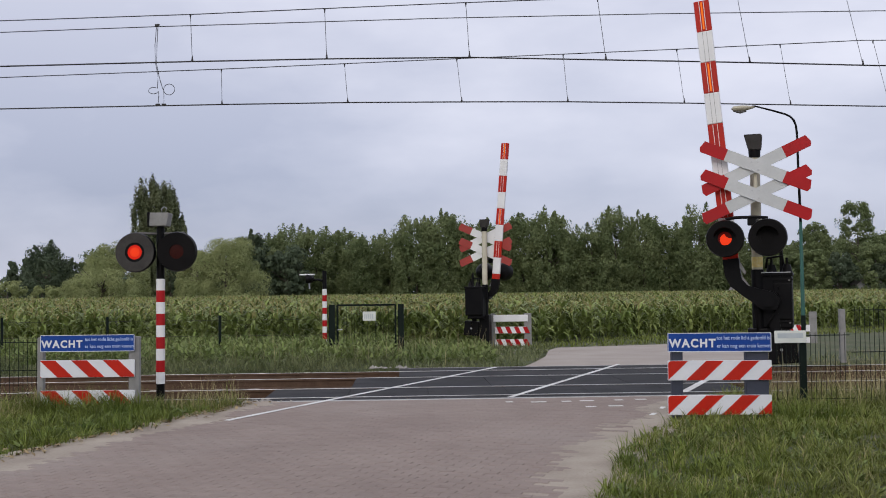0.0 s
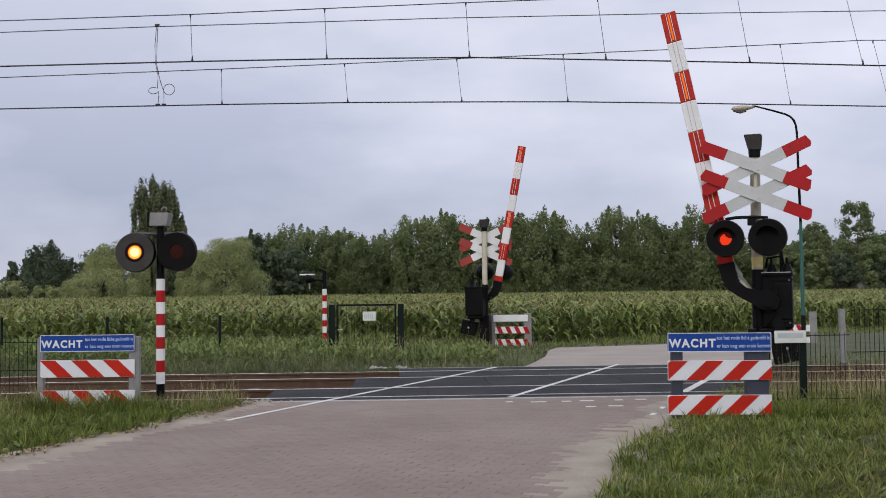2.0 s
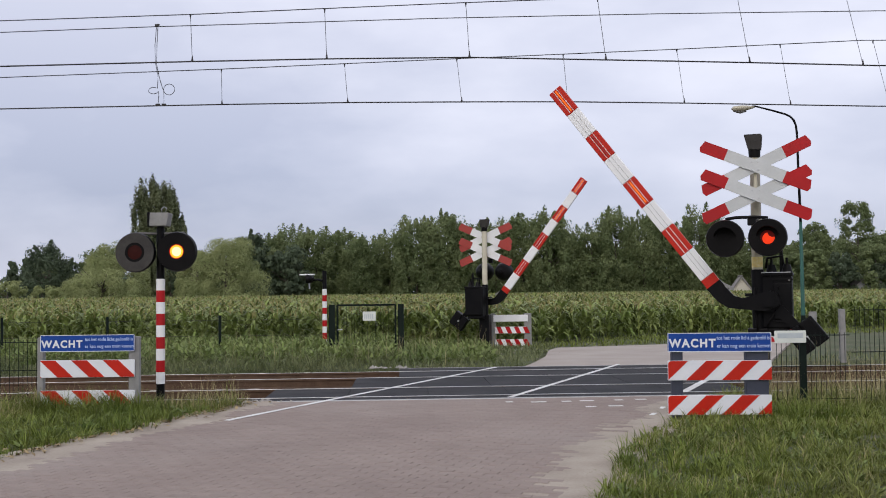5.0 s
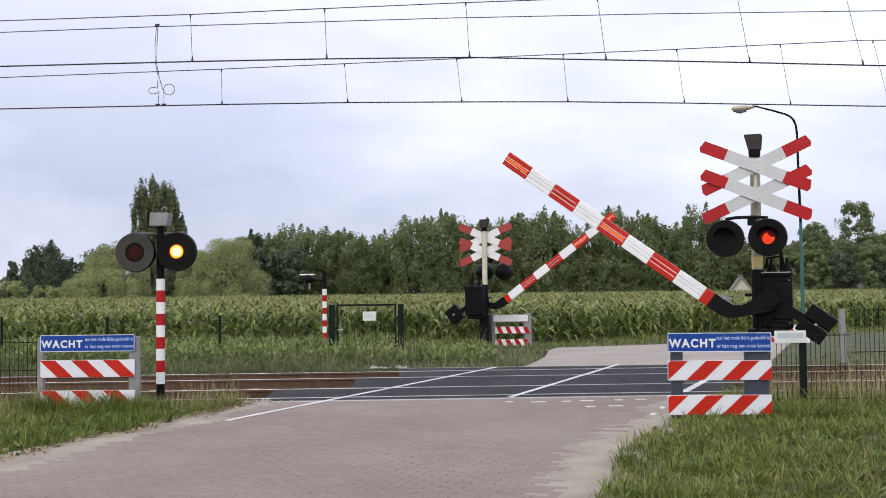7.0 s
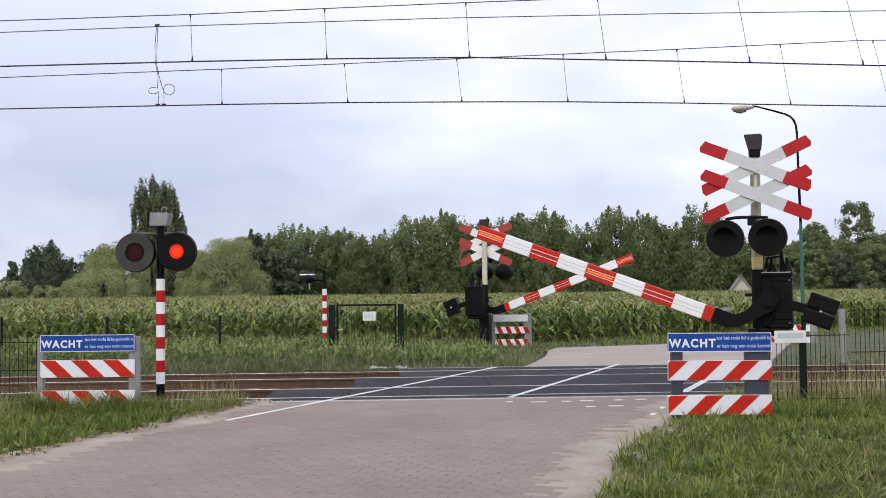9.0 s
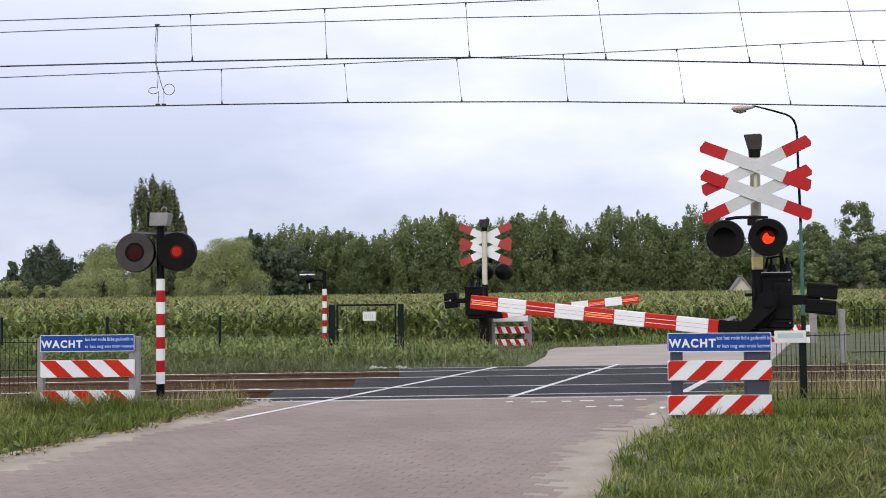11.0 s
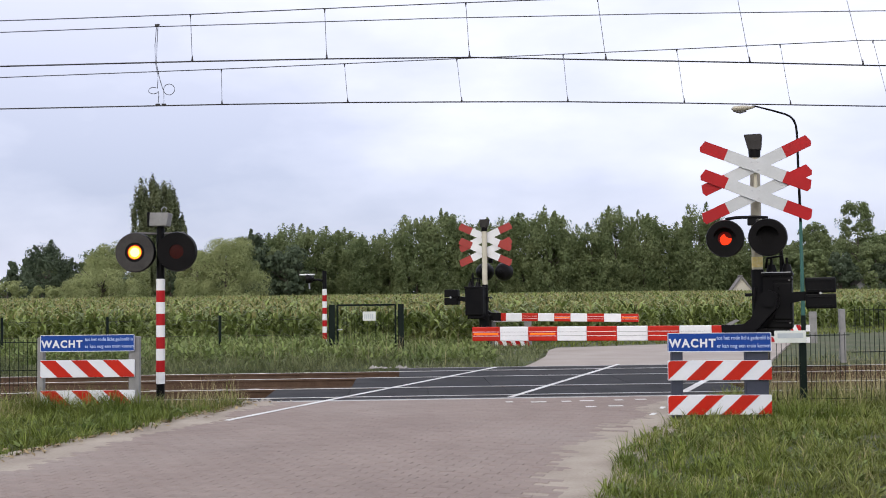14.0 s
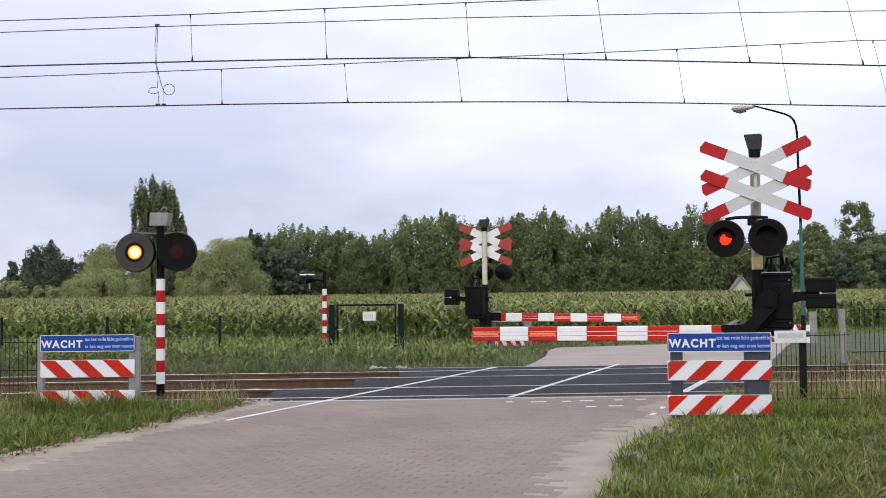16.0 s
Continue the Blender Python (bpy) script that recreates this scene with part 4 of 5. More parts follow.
pale = thing("concrete_post", "pale weathered post in the meadow", "post", pose(8.86, 22.2, 0))
part("post", box((0.12, 0.12, 1.24), (0, 0, 0.51), bevel=0.015), POST_GREY, pale)

gate = thing("gate", "dark green mesh gate between two posts in weeds", "gate", pose(-2.0, 25.6, -0.12))
for x in (-0.87, 0.90):
    part("gate_post", box((0.15, 0.12, 1.46), (x, 0, 0.71), bevel=0.01), GREEN, gate)
for x in (-0.73, 0.76):
    part("frame_side", box((0.045, 0.045, 1.30), (x, -0.02, 0.78), bevel=0.004), GREEN, gate)
for z in (0.15, 1.42):
    part("frame_bar", box((1.5, 0.045, 0.05), (0.015, -0.02, z), bevel=0.004), GREEN, gate)
for k in range(22):
    part("bar", tube((-0.70 + k * 0.0675, -0.02, 0.15), (-0.70 + k * 0.0675, -0.02, 1.42), 0.0035, seg=5), GREEN, gate)
part("latch", box((0.12, 0.03, 0.03), (-0.66, -0.06, 0.80), bevel=0.004), GALV, gate)
notice = part("notice", box((0.33, 0.012, 0.235), (0.09, -0.055, 1.135), bevel=0.004), NOTICE, gate, "small white notice board")
for k in range(5):
    part("print", box((0.02, 0.003, 0.12), (-0.02 + k * 0.05, -0.0625, 1.13)), NOTICE_INK, notice)
for x, y in ((-11.3, 25.5), (-5.75, 25.6), (-8.6, 25.5), (-14.2, 25.5)):
    post = thing("fence_post", "thin dark fence post among weeds", "fence post", pose(x, y, 0), "wire fence posts")
    part("post", tube((0, 0, -0.1), (0, 0, 1.08), 0.035, seg=8), GREEN, post)
for z in (0.55, 0.95):
    tagged(part("fence_wire", tube((-16, 25.5, z), (-2.9, 25.6, z), 0.004, seg=5), WIRE), "thin fence wire between dark posts", "fence wire", "fence wires")


def back_fence(m, width, label, top=WHITE):
    """A striped board fence seen from behind."""
    s = thing("board_fence", label, "board fence", m, "far board fences")
    for x, w in ((-width / 2, 0.14), (width / 2, 0.22)):
        part("post", box((w, 0.12, 1.08), (x, 0.04, 0.42), bevel=0.012), POST_GREY, s)
    if top:
        part("top_board", box((width, 0.03, 0.20), (0, -0.035, 0.82), bevel=0.006), top, s, "plain pale board")
    for zc in (0.47, 0.10):
        b_ = part("striped_board", box((width - 0.12, 0.025, 0.20), (-0.02, -0.035, zc), bevel=0.004), WHITE, s)
        for k in range(4):
            x0 = -width / 2 + 0.08 + k * 0.26
            part("red_stripe", prism([(x0, zc + 0.097), (x0 + 0.13, zc + 0.097), (x0 + 0.22, zc - 0.097), (x0 + 0.09, zc - 0.097)], -0.052, -0.049), RED, b_)
    return s


back_fence(pose(1.98, 29.6, 0.0), 1.02, "weathered fence of red-white boards at the lane")
back_fence(pose(10.38, 30.0, -0.05, 0, 0, -22), 1.35, "weathered fence of red-white boards beyond the tracks", None)


# ---- houses far off ----
def house(m, w, d, h, ridge, label, wall=PLASTER):
    hs = thing("house", label, "house", m, "far houses")
    part("wall", box((w, d, h), (0, 0, h / 2)), wall, hs)
    part("gable", prism([(-w / 2, h), (w / 2, h), (0, ridge)], -d / 2, d / 2), wall, hs)
    for s in (-1, 1):
        ln = math.hypot(w / 2, ridge - h)
        part("roof", box((ln + 0.3, d + 0.5, 0.15), (s * w / 4, 0, (h + ridge) / 2 + 0.1), pose(0, 0, 0, 0, s * math.degrees(math.atan2(ridge - h, w / 2)))), TILES, hs)
    for x in ((-w / 4, w / 4) if w > 4 else ()):
        win = part("window", box((0.9, 0.06, 1.1), (x, -d / 2 - 0.02, 1.5)), WHITE, hs)
        part("pane", box((0.75, 0.04, 0.95), (x, -d / 2 - 0.05, 1.5)), DARK_GLASS, win)
    return hs


house(pose(33.4, 112, 0, 0, 0, -12), 2.6, 3.6, 1.2, 3.0, "low pale house with a grey roof behind maize")
house(pose(48.6, 117, 0, 0, 0, 10), 3.2, 5.0, 2.0, 3.3, "grey-roofed shed among trees", SHED_WALL)


# ---- trees ----
def leaf_cards(centres, normals, sizes, rng, hang=0.0, loose=0.55):
    """Small two-triangle leaf clumps, each facing about its own way."""
    n = len(centres)
    nr = normals + rng.normal(0, loose, (n, 3))
    nr /= np.linalg.norm(nr, axis=1)[:, None] + 1e-9
    a = np.cross(nr, rng.normal(0, 1, (n, 3)) * (1 - hang) + np.cross(nr, (0, 0, 1.0)) * hang)
    a /= np.linalg.norm(a, axis=1)[:, None] + 1e-9
    b = np.cross(nr, a)
    s = sizes[:, None]
    v = np.stack([centres - a * s, centres - b * s * (0.6 - 0.35 * hang), centres + a * s * (1 + hang), centres + b * s * (0.6 - 0.35 * hang)], 1).reshape(-1, 3)
    f_ = np.arange(4 * n).reshape(-1, 4)
    return v, f_


def tree(name, label, m, height, radius, leaf_mat, count, seed, shape="round", leaf=0.33, trunk_r=0.22, lumps=46, low=0.10, group=""):
    rng = np.random.default_rng(seed)
    t = thing(name, label, "tree", m, group)
    bm = tube((0, 0, -0.3), (0, 0, height * 0.72), trunk_r, trunk_r * 0.25, 9)
    for k in range(9):
        a = rng.uniform(0, 2 * math.pi)
        z0 = height * rng.uniform(0.18, 0.6)
        ln = radius * rng.uniform(0.5, 0.8)
        tube((0, 0, z0), (math.cos(a) * ln, math.sin(a) * ln, z0 + ln * rng.uniform(0.3, 0.9)), trunk_r * 0.35, trunk_r * 0.08, 6, bm)
    part("trunk", bm, BARK, t)
    cs, ns = [], []
    n = count // lumps
    for i_l in range(lumps):
        z = low + (0.97 - low) * rng.uniform(0, 1)
        if shape == "column":
            prof = min(1.0, 0.55 + 1.2 * (1 - z)) * min(1, 0.5 + 4 * (z - low + 0.05)) * (1 if z < 0.85 else 0.75)
        elif shape == "cone":
            prof = max(0.08, 1.05 - z)
        elif shape == "willow":
            prof = math.sqrt(max(0.06, 1 - ((z - 0.38) / 0.64) ** 2))
        else:
            prof = math.sqrt(max(0.05, 1 - ((z - 0.46) / 0.56) ** 2))
        a = rng.uniform(0, 2 * math.pi)
        rr = radius * prof * (rng.uniform(0, 1) ** 0.5 if shape == "column" else rng.uniform(0.35, 1.0) ** 0.7)
        c = np.array((math.cos(a) * rr, math.sin(a) * rr, z * height))
        lump_r = radius * rng.uniform(0.13, 0.30) * (0.8 if shape == "column" else 1.0)
        d = rng.normal(0, 1, (n, 3))
        d /= np.linalg.norm(d, axis=1)[:, None]
        if shape == "willow":
            # billows: a rounded top from which the foliage drapes
            lump_r = radius * rng.uniform(0.20, 0.36)
            d[:, 2] = np.abs(d[:, 2]) * 1.0 - 0.15
            fall = rng.uniform(0, 1, n) ** 2.2 * lump_r * 1.5
            off = d * lump_r * rng.uniform(0.82, 1.05, n)[:, None]
            off[:, 2] -= fall
            cs.append(c + off - np.array((0, 0, lump_r * 0.4)))
            ns.append(d)
        elif shape == "plume" and i_l % 5 < 2:
            # sprays of twigs that lean up and outwards, looser at the tips
            ln = lump_r * rng.uniform(1.7, 3.0)
            lean = np.array((math.cos(a) * 0.55 * rr / radius, math.sin(a) * 0.55 * rr / radius, 1.0))
            q = rng.uniform(0, 1, n)
            wide = lump_r * (0.95 * (1 - q) ** 0.6 + 0.10) * rng.uniform(0.2, 1.0, n) ** 0.5
            cs.append(c - lean * ln * 0.4 + lean * (q * ln)[:, None] + d * wide[:, None] * np.array((1, 1, 0.55)))
            ns.append(d + np.array((0, 0, 0.35)))
        else:
            lump_r *= 1.2 if shape == "plume" else 1.0
            r_ = lump_r * (0.25 + 1.05 * rng.uniform(0, 1, n) ** 0.6)[:, None]
            cs.append(c + d * r_ * np.array((1, 1, 4.6 if shape == "column" else 0.9)))
            ns.append(d)
    cs, ns = np.concatenate(cs), np.concatenate(ns)
    ok = cs[:, 2] > 0.15
    cs, ns = cs[ok], ns[ok]
    v, f_ = leaf_cards(cs, ns, rng.uniform(0.6, 1.25, len(cs)) * leaf, rng, 0.35 if shape == "willow" else 0.0, 0.28 if shape == "willow" else 0.42)
    me = bpy.data.meshes.new("crown")
    me.from_pydata(v.tolist(), [], f_.tolist())
    me.materials.append(leaf_mat)
    crown = new("crown", me)
    crown.parent = t
    return t


# row of alders behind the maize
base_trees = [tree("alder_tree", "dense dark green alder in a row", pose(-400 - 30 * k, 900, 0), 10.4, 3.7, LEAF_ALDER, 22000, 20 + k, "plume", low=0.02, leaf=0.17, lumps=150, group="row of alders") for k in range(4)]
rt = np.random.default_rng(77)
row_tops = [(-25.5, 10.2), (-21.5, 10.8), (-17.8, 10.4), (-14.3, 10.9), (-11.0, 10.5), (-7.5, 10.2), (-3.6, 11.4), (0.2, 12.2), (3.9, 12.3), (7.4, 11.6),
            (11.2, 12.4), (14.6, 12.8), (17.8, 11.4), (20.8, 10.2), (24.2, 12.5), (28.2, 12.9), (31.8, 11.8), (35.6, 12.2), (39.5, 10.6), (43.5, 9.0), (47.5, 8.6), (51.5, 8.2), (55.5, 8.6), (59.5, 8.4)]
made_row = []
for k, (x, h) in enumerate(row_tops):
    b_ = base_trees[k % 4]
    s = h / 10.5
    mm = pose(x, 138 + rt.uniform(-3, 3), 0, 0, 0, rt.uniform(0, 360)) @ Matrix.Diagonal((rt.uniform(0.85, 1.12), rt.uniform(0.85, 1.05), s * rt.uniform(0.92, 1.03), 1))
    if k < 4:
        b_.matrix_basis = mm
    else:
        made_row.append((b_, mm))
copies = []
for b_, mm in made_row:
    copies.append(copy_thing(b_, mm))
# a darker second line behind, seen through the gaps
for k in range(14):
    copy_thing(base_trees[(k + 1) % 4], pose(-60 + k * 8.6 + rt.uniform(-1, 1), 152, 0, 0, 0, rt.uniform(0, 360)) @ Matrix.Diagonal((1.3, 1.3, (0.66, 0.80, 0.72)[k % 3], 1)))
# undergrowth that fills the row's foot
ru = np.random.default_rng(31)
uc = np.stack([ru.uniform(-100, 100, 30000), ru.uniform(143, 149, 30000), ru.uniform(0.1, 1, 30000) ** 1.3 * 4.6], 1)
uv, uf = leaf_cards(uc, np.tile((0, -0.8, 0.5), (30000, 1)), ru.uniform(0.2, 0.42, 30000), ru)
soup("undergrowth", uv.tolist(), uf.tolist(), LEAF_DARK, "dark undergrowth at the foot of the trees", "undergrowth")
# Lombardy poplars
for k, (x, h, r_) in enumerate(((-39.6, 17.2, 1.35), (-38.3, 17.9, 1.35), (-36.9, 17.3, 1.35), (-35.6, 16.2, 1.25), (-34.6, 13.0, 0.9), (-40.0, 12.0, 0.8), (-37.6, 17.0, 1.2), (-39.0, 15.0, 1.2), (-36.2, 15.2, 1.2))):
    tree("poplar_tree", "tall narrow grey-green poplar", pose(x + 0.1, 130 + 0.8 * (k % 3), 0), h - 0.7, r_, LEAF_POPLAR, 15000, 50 + k, "column", 0.14, 0.25, 170, 0.03, "poplars")
# willows
tree("willow_tree", "broad pale green weeping willow", pose(-37.6, 114, 0), 7.9, 3.6, LEAF_WILLOW, 34000, 61, "willow", 0.10, 0.4, 52, 0.18, "willows")
tree("willow_tree", "low broad pale green weeping willow", pose(-37.4, 109, 0), 4.6, 3.9, LEAF_WILLOW, 28000, 66, "willow", 0.10, 0.3, 46, 0.15, "willows")
tree("willow_tree", "broad pale green weeping willow", pose(-24.6, 113, 0), 8.3, 4.1, LEAF_WILLOW, 38000, 62, "willow", 0.10, 0.4, 60, 0.18, "willows")
tree("willow_tree", "broad pale green weeping willow", pose(-28.9, 117, 0), 7.2, 2.7, LEAF_WILLOW, 22000, 63, "willow", 0.10, 0.3, 36, 0.18, "willows")
# dark trees at the field's edge
tree("dark_tree", "dark broad-crowned tree at the field edge", pose(-47.5, 120, 0), 7.6, 3.3, LEAF_DARK, 16000, 64, "plume", 0.15, 0.3, 110, 0.02, "dark trees")
tree("dark_tree", "dark broad-crowned tree at the field edge", pose(-25.5, 131, 0), 10.0, 2.4, LEAF_DARK, 6000, 65, "plume", 0.24, 0.3, 90, 0.02, "dark trees")
tree("dark_tree", "dark broad-crowned tree at the field edge", pose(-31.5, 128, 0), 6.5, 3.4, LEAF_DARK, 6000, 68, "round", 0.26, 0.3, 50, 0.02, "dark trees")
tree("dark_tree", "dark broad-crowned tree at the field edge", pose(-20.6, 131, 0), 8.0, 3.0, LEAF_DARK, 6000, 69, "round", 0.26, 0.3, 50, 0.02, "dark trees")
for k, (x, h) in enumerate(((-57.5, 6.4), (-54.6, 6.2), (-52.8, 6.6), (-60.0, 5.6), (-43.5, 7.4))):
    tree("conifer_tree", "small dark pointed conifer", pose(x, 126, 0), h, 1.4, LEAF_DARK, 2600, 80 + k, "cone", 0.24, 0.2, 40, 0.05, "conifers")
# right-hand trees
tree("birch_tree", "tall loose pale green tree with an open crown", pose(50.1, 120, 0), 12.1, 2.5, LEAF_PALE, 9800, 71, "round", 0.15, 0.2, 110, 0.08, "loose trees")
tree("birch_tree", "loose pale green tree with an open crown", pose(54.6, 124, 0), 8.5, 2.4, LEAF_PALE, 8800, 72, "round", 0.15, 0.2, 110, 0.08, "loose trees")
tree("birch_tree", "loose pale green tree with an open crown", pose(46.2, 124, 0), 10.0, 2.3, LEAF_PALE, 11000, 73, "round", 0.15, 0.2, 110, 0.08, "loose trees")
for k, (x, h, r_, leaf_mat) in enumerate(((42.6, 6.0, 1.7, LEAF_PALE), (45.7, 5.7, 1.9, LEAF_DARK), (50.0, 6.9, 2.2, LEAF_PALE), (50.6, 4.4, 1.9, LEAF_DARK), (40.2, 5.6, 1.8, LEAF_ALDER))):
    tree("round_bush", "dark rounded bush at the field edge" if leaf_mat is LEAF_DARK else "rounded grey-green bush at the field edge", pose(x, 114 + 0.5 * k, 0), h, r_, leaf_mat, 13000, 90 + k, "round", 0.15, 0.2, 70, 0.0, "bushes")
# low scrub at the field's edge
for k, (x, h) in enumerate(((-52.5, 3.0), (-49.0, 3.4), (-45.2, 2.8), (-42.2, 3.2))):
    tree("low_bush", "low pale green scrub at the field edge", pose(x, 112, 0), h, 1.9, LEAF_WILLOW, 2600, 120 + k, "round", 0.15, 0.1, 26, 0.0, "low scrub")


# ---- ribbons: maize, grass, weeds ----
def ribbons(base, yaw, length, width, rise, droop, segs=3):
    """Leaves that start at base, rise at an angle and bend over, as tapering strips."""
    n = len(base)
    ts = np.linspace(0, 1, segs + 1)
    out = np.stack([np.cos(yaw), np.sin(yaw)], 1)
    side = np.stack([-np.sin(yaw), np.cos(yaw), np.zeros(n)], 1)
    verts = []
    pos = base.copy()
    ang = rise.copy()
    for i, t in enumerate(ts):
        w = width * (1.0 - 0.92 * t ** 1.6)
        verts.append(pos - side * w[:, None] / 2)
        verts.append(pos + side * w[:, None] / 2)
        step = length / segs
        pos = pos + np.concatenate([out * (np.cos(ang) * step)[:, None], (np.sin(ang) * step)[:, None]], 1)
        ang = ang - droop / segs
    v = np.stack(verts, 1)
    k = v.shape[1]
    idx = (np.arange(n) * k)[:, None]
    quads = [np.concatenate([idx + 2 * i, idx + 2 * i + 1, idx + 2 * i + 3, idx + 2 * i + 2], 1) for i in range(segs)]
    return v.reshape(-1, 3), np.concatenate(quads, 0)


def joined(sets):
    vs, fs, off = [], [], 0
    for v, f_ in sets:
        vs.append(v)
        fs.append(f_ + off)
        off += len(v)
    return np.concatenate(vs).tolist(), np.concatenate(fs).tolist()


MAIZE_FRONT = [(-80, 30.2), (2.6, 30.2), (3.6, 31.8), (7.0, 35.0), (11.0, 38.2), (22.0, 43.0), (40.0, 51.5), (90, 75)]


def maize_front(x):
    return np.interp(x, [p[0] for p in MAIZE_FRONT], [p[1] for p in MAIZE_FRONT])


def maize():
    rng = np.random.default_rng(5)
    sets, tassels = [], []
    # front rows, plant by plant
    n = 4300
    x = rng.uniform(-22, 24, n)
    d = np.floor(rng.uniform(0, 14, n) / 0.75) * 0.75 + rng.normal(0, 0.06, n)
    y = maize_front(x) + np.maximum(d, 0)
    h = (1.12 + 0.34 * np.clip(d / 40, 0, 1)) * rng.uniform(0.88, 1.10, n)
    for k in range(8):
        f_ = (k + 0.6) / 8
        base = np.stack([x, y, h * f_ * 0.86], 1)
        yaw = rng.uniform(0, 2 * np.pi, n)
        sets.append(ribbons(base, yaw, rng.uniform(0.50, 0.88, n), rng.uniform(0.085, 0.140, n), rng.uniform(0.6, 1.2, n), rng.uniform(1.5, 3.0, n), 4))
    base = np.stack([x, y, np.zeros(n)], 1)
    sets.append(ribbons(base, rng.uniform(0, 6.28, n), h * 0.92, np.full(n, 0.035), np.full(n, 1.55), np.zeros(n), 1))
    for k in range(3):
        base = np.stack([x, y, h * 0.86], 1)
        tassels.append(ribbons(base, rng.uniform(0, 6.28, n), rng.uniform(0.16, 0.28, n), np.full(n, 0.028), rng.uniform(1.0, 1.5, n), np.full(n, 0.4), 1))
    # the field beyond: tops only
    n = 36000
    u = rng.uniform(0, 1, n)
    d = 12 + 108 * u ** 1.6
    x = rng.uniform(-0.62, 0.62, n) * (d + 34)
    y = maize_front(np.clip(x, -80, 22)) + d
    keep = y < 133
    x, y, d = x[keep], y[keep], d[keep]
    n = len(x)
    h = (1.12 + 0.40 * np.clip(d / 45, 0, 1)) * rng.uniform(0.93, 1.05, n)
    for k in range(3):
        base = np.stack([x, y, h * (0.55 + 0.14 * k)], 1)
        sets.append(ribbons(base, rng.uniform(0, 6.28, n), rng.uniform(0.5, 0.8, n), rng.uniform(0.07, 0.12, n), rng.uniform(0.6, 1.1, n), rng.uniform(1.4, 2.4, n), 2))
    for k in range(2):
        base = np.stack([x, y, h * 0.84], 1)
        tassels.append(ribbons(base, rng.uniform(0, 6.28, n), rng.uniform(0.22, 0.36, n), np.full(n, 0.06), rng.uniform(0.8, 1.5, n), np.full(n, 0.4), 1))
    v, f_ = joined(sets)
    field = soup("maize_field", v, f_, CORN_LEAF, "green maize field with arching leaves", "maize field")
    v, f_ = joined(tassels)
    soup("maize_tassels", v, f_, TASSEL, "pale brown flowering maize tops", "", parent=field)


maize()


def scatter(rng, n, x0, x1, y0, y1, keep):
    x, y = rng.uniform(x0, x1, n), rng.uniform(y0, y1, n)
    ok = np.array([keep(a, b) for a, b in zip(x, y)])
    return x[ok], y[ok]


def blades(rng, x, y, hmin, hmax, width, droop=(0.6, 2.3), segs=3):
    n = len(x)
    patch = np.array([0.85 + 0.85 * noise.noise((a * 1.1, b * 1.1, 4)) + 0.6 * noise.noise((a * 4, b * 4, 6)) for a, b in zip(x, y)]).clip(0.28, 1.9)
    z = np.array([ground_z(a, b) for a, b in zip(x, y)])
    return ribbons(np.stack([x, y, z], 1), rng.uniform(0, 6.28, n), rng.uniform(hmin, hmax, n) * patch, rng.uniform(0.6, 1.5, n) * width,
                   rng.uniform(0.6, 1.55, n), rng.uniform(droop[0], droop[1], n), segs)


def tufts(rng, n, x0, x1, y0, y1, keep, per, hmin, hmax, width, spread=0.05):
    """Tussocks: blades that fan out from shared roots."""
    cx, cy = scatter(rng, n, x0, x1, y0, y1, keep)
    size = rng.uniform(0.6, 1.3, len(cx)).repeat(per)
    x = cx.repeat(per) + rng.normal(0, spread, len(cx) * per)
    y = cy.repeat(per) + rng.normal(0, spread, len(cx) * per)
    z = np.array([ground_z(a, b) for a, b in zip(x, y)])
    m = len(x)
    return ribbons(np.stack([x, y, z], 1), np.arctan2(y - cy.repeat(per), x - cx.repeat(per)) + rng.normal(0, 0.5, m), rng.uniform(hmin, hmax, m) * size,
                   rng.uniform(0.6, 1.5, m) * width, rng.uniform(0.9, 1.5, m), rng.uniform(0.7, 2.4, m), 3)


def rosettes(rng, n, x0, x1, y0, y1, keep, size):
    """Low broad-leaved herbs."""
    cx, cy = scatter(rng, n, x0, x1, y0, y1, keep)
    per = 7
    x, y = cx.repeat(per), cy.repeat(per)
    m = len(x)
    z = np.array([ground_z(a, b) for a, b in zip(x, y)]) + rng.uniform(0.01, 0.06, m)
    return ribbons(np.stack([x, y, z], 1), rng.uniform(0, 6.28, m), rng.uniform(0.6, 1.3, m) * size, rng.uniform(0.25, 0.45, m) * size, rng.uniform(0.3, 1.2, m), rng.uniform(0.5, 1.8, m), 3)


def left_of_road(x, y, margin=0.0):
    ex = np.interp(y, [p[1] for p in LEFT_EDGE[::-1]], [p[0] for p in LEFT_EDGE[::-1]])
    return x < ex - margin


def right_of_road(x, y, margin=0.0):
    ex = np.interp(y, [p[1] for p in RIGHT_EDGE[::-1]], [p[0] for p in RIGHT_EDGE[::-1]])
    return x > ex + margin


def ragged(x, y):
    return 0.16 * noise.noise((x * 1.3, y * 1.3, 5)) + 0.10 * noise.noise((x * 5, y * 5, 9))


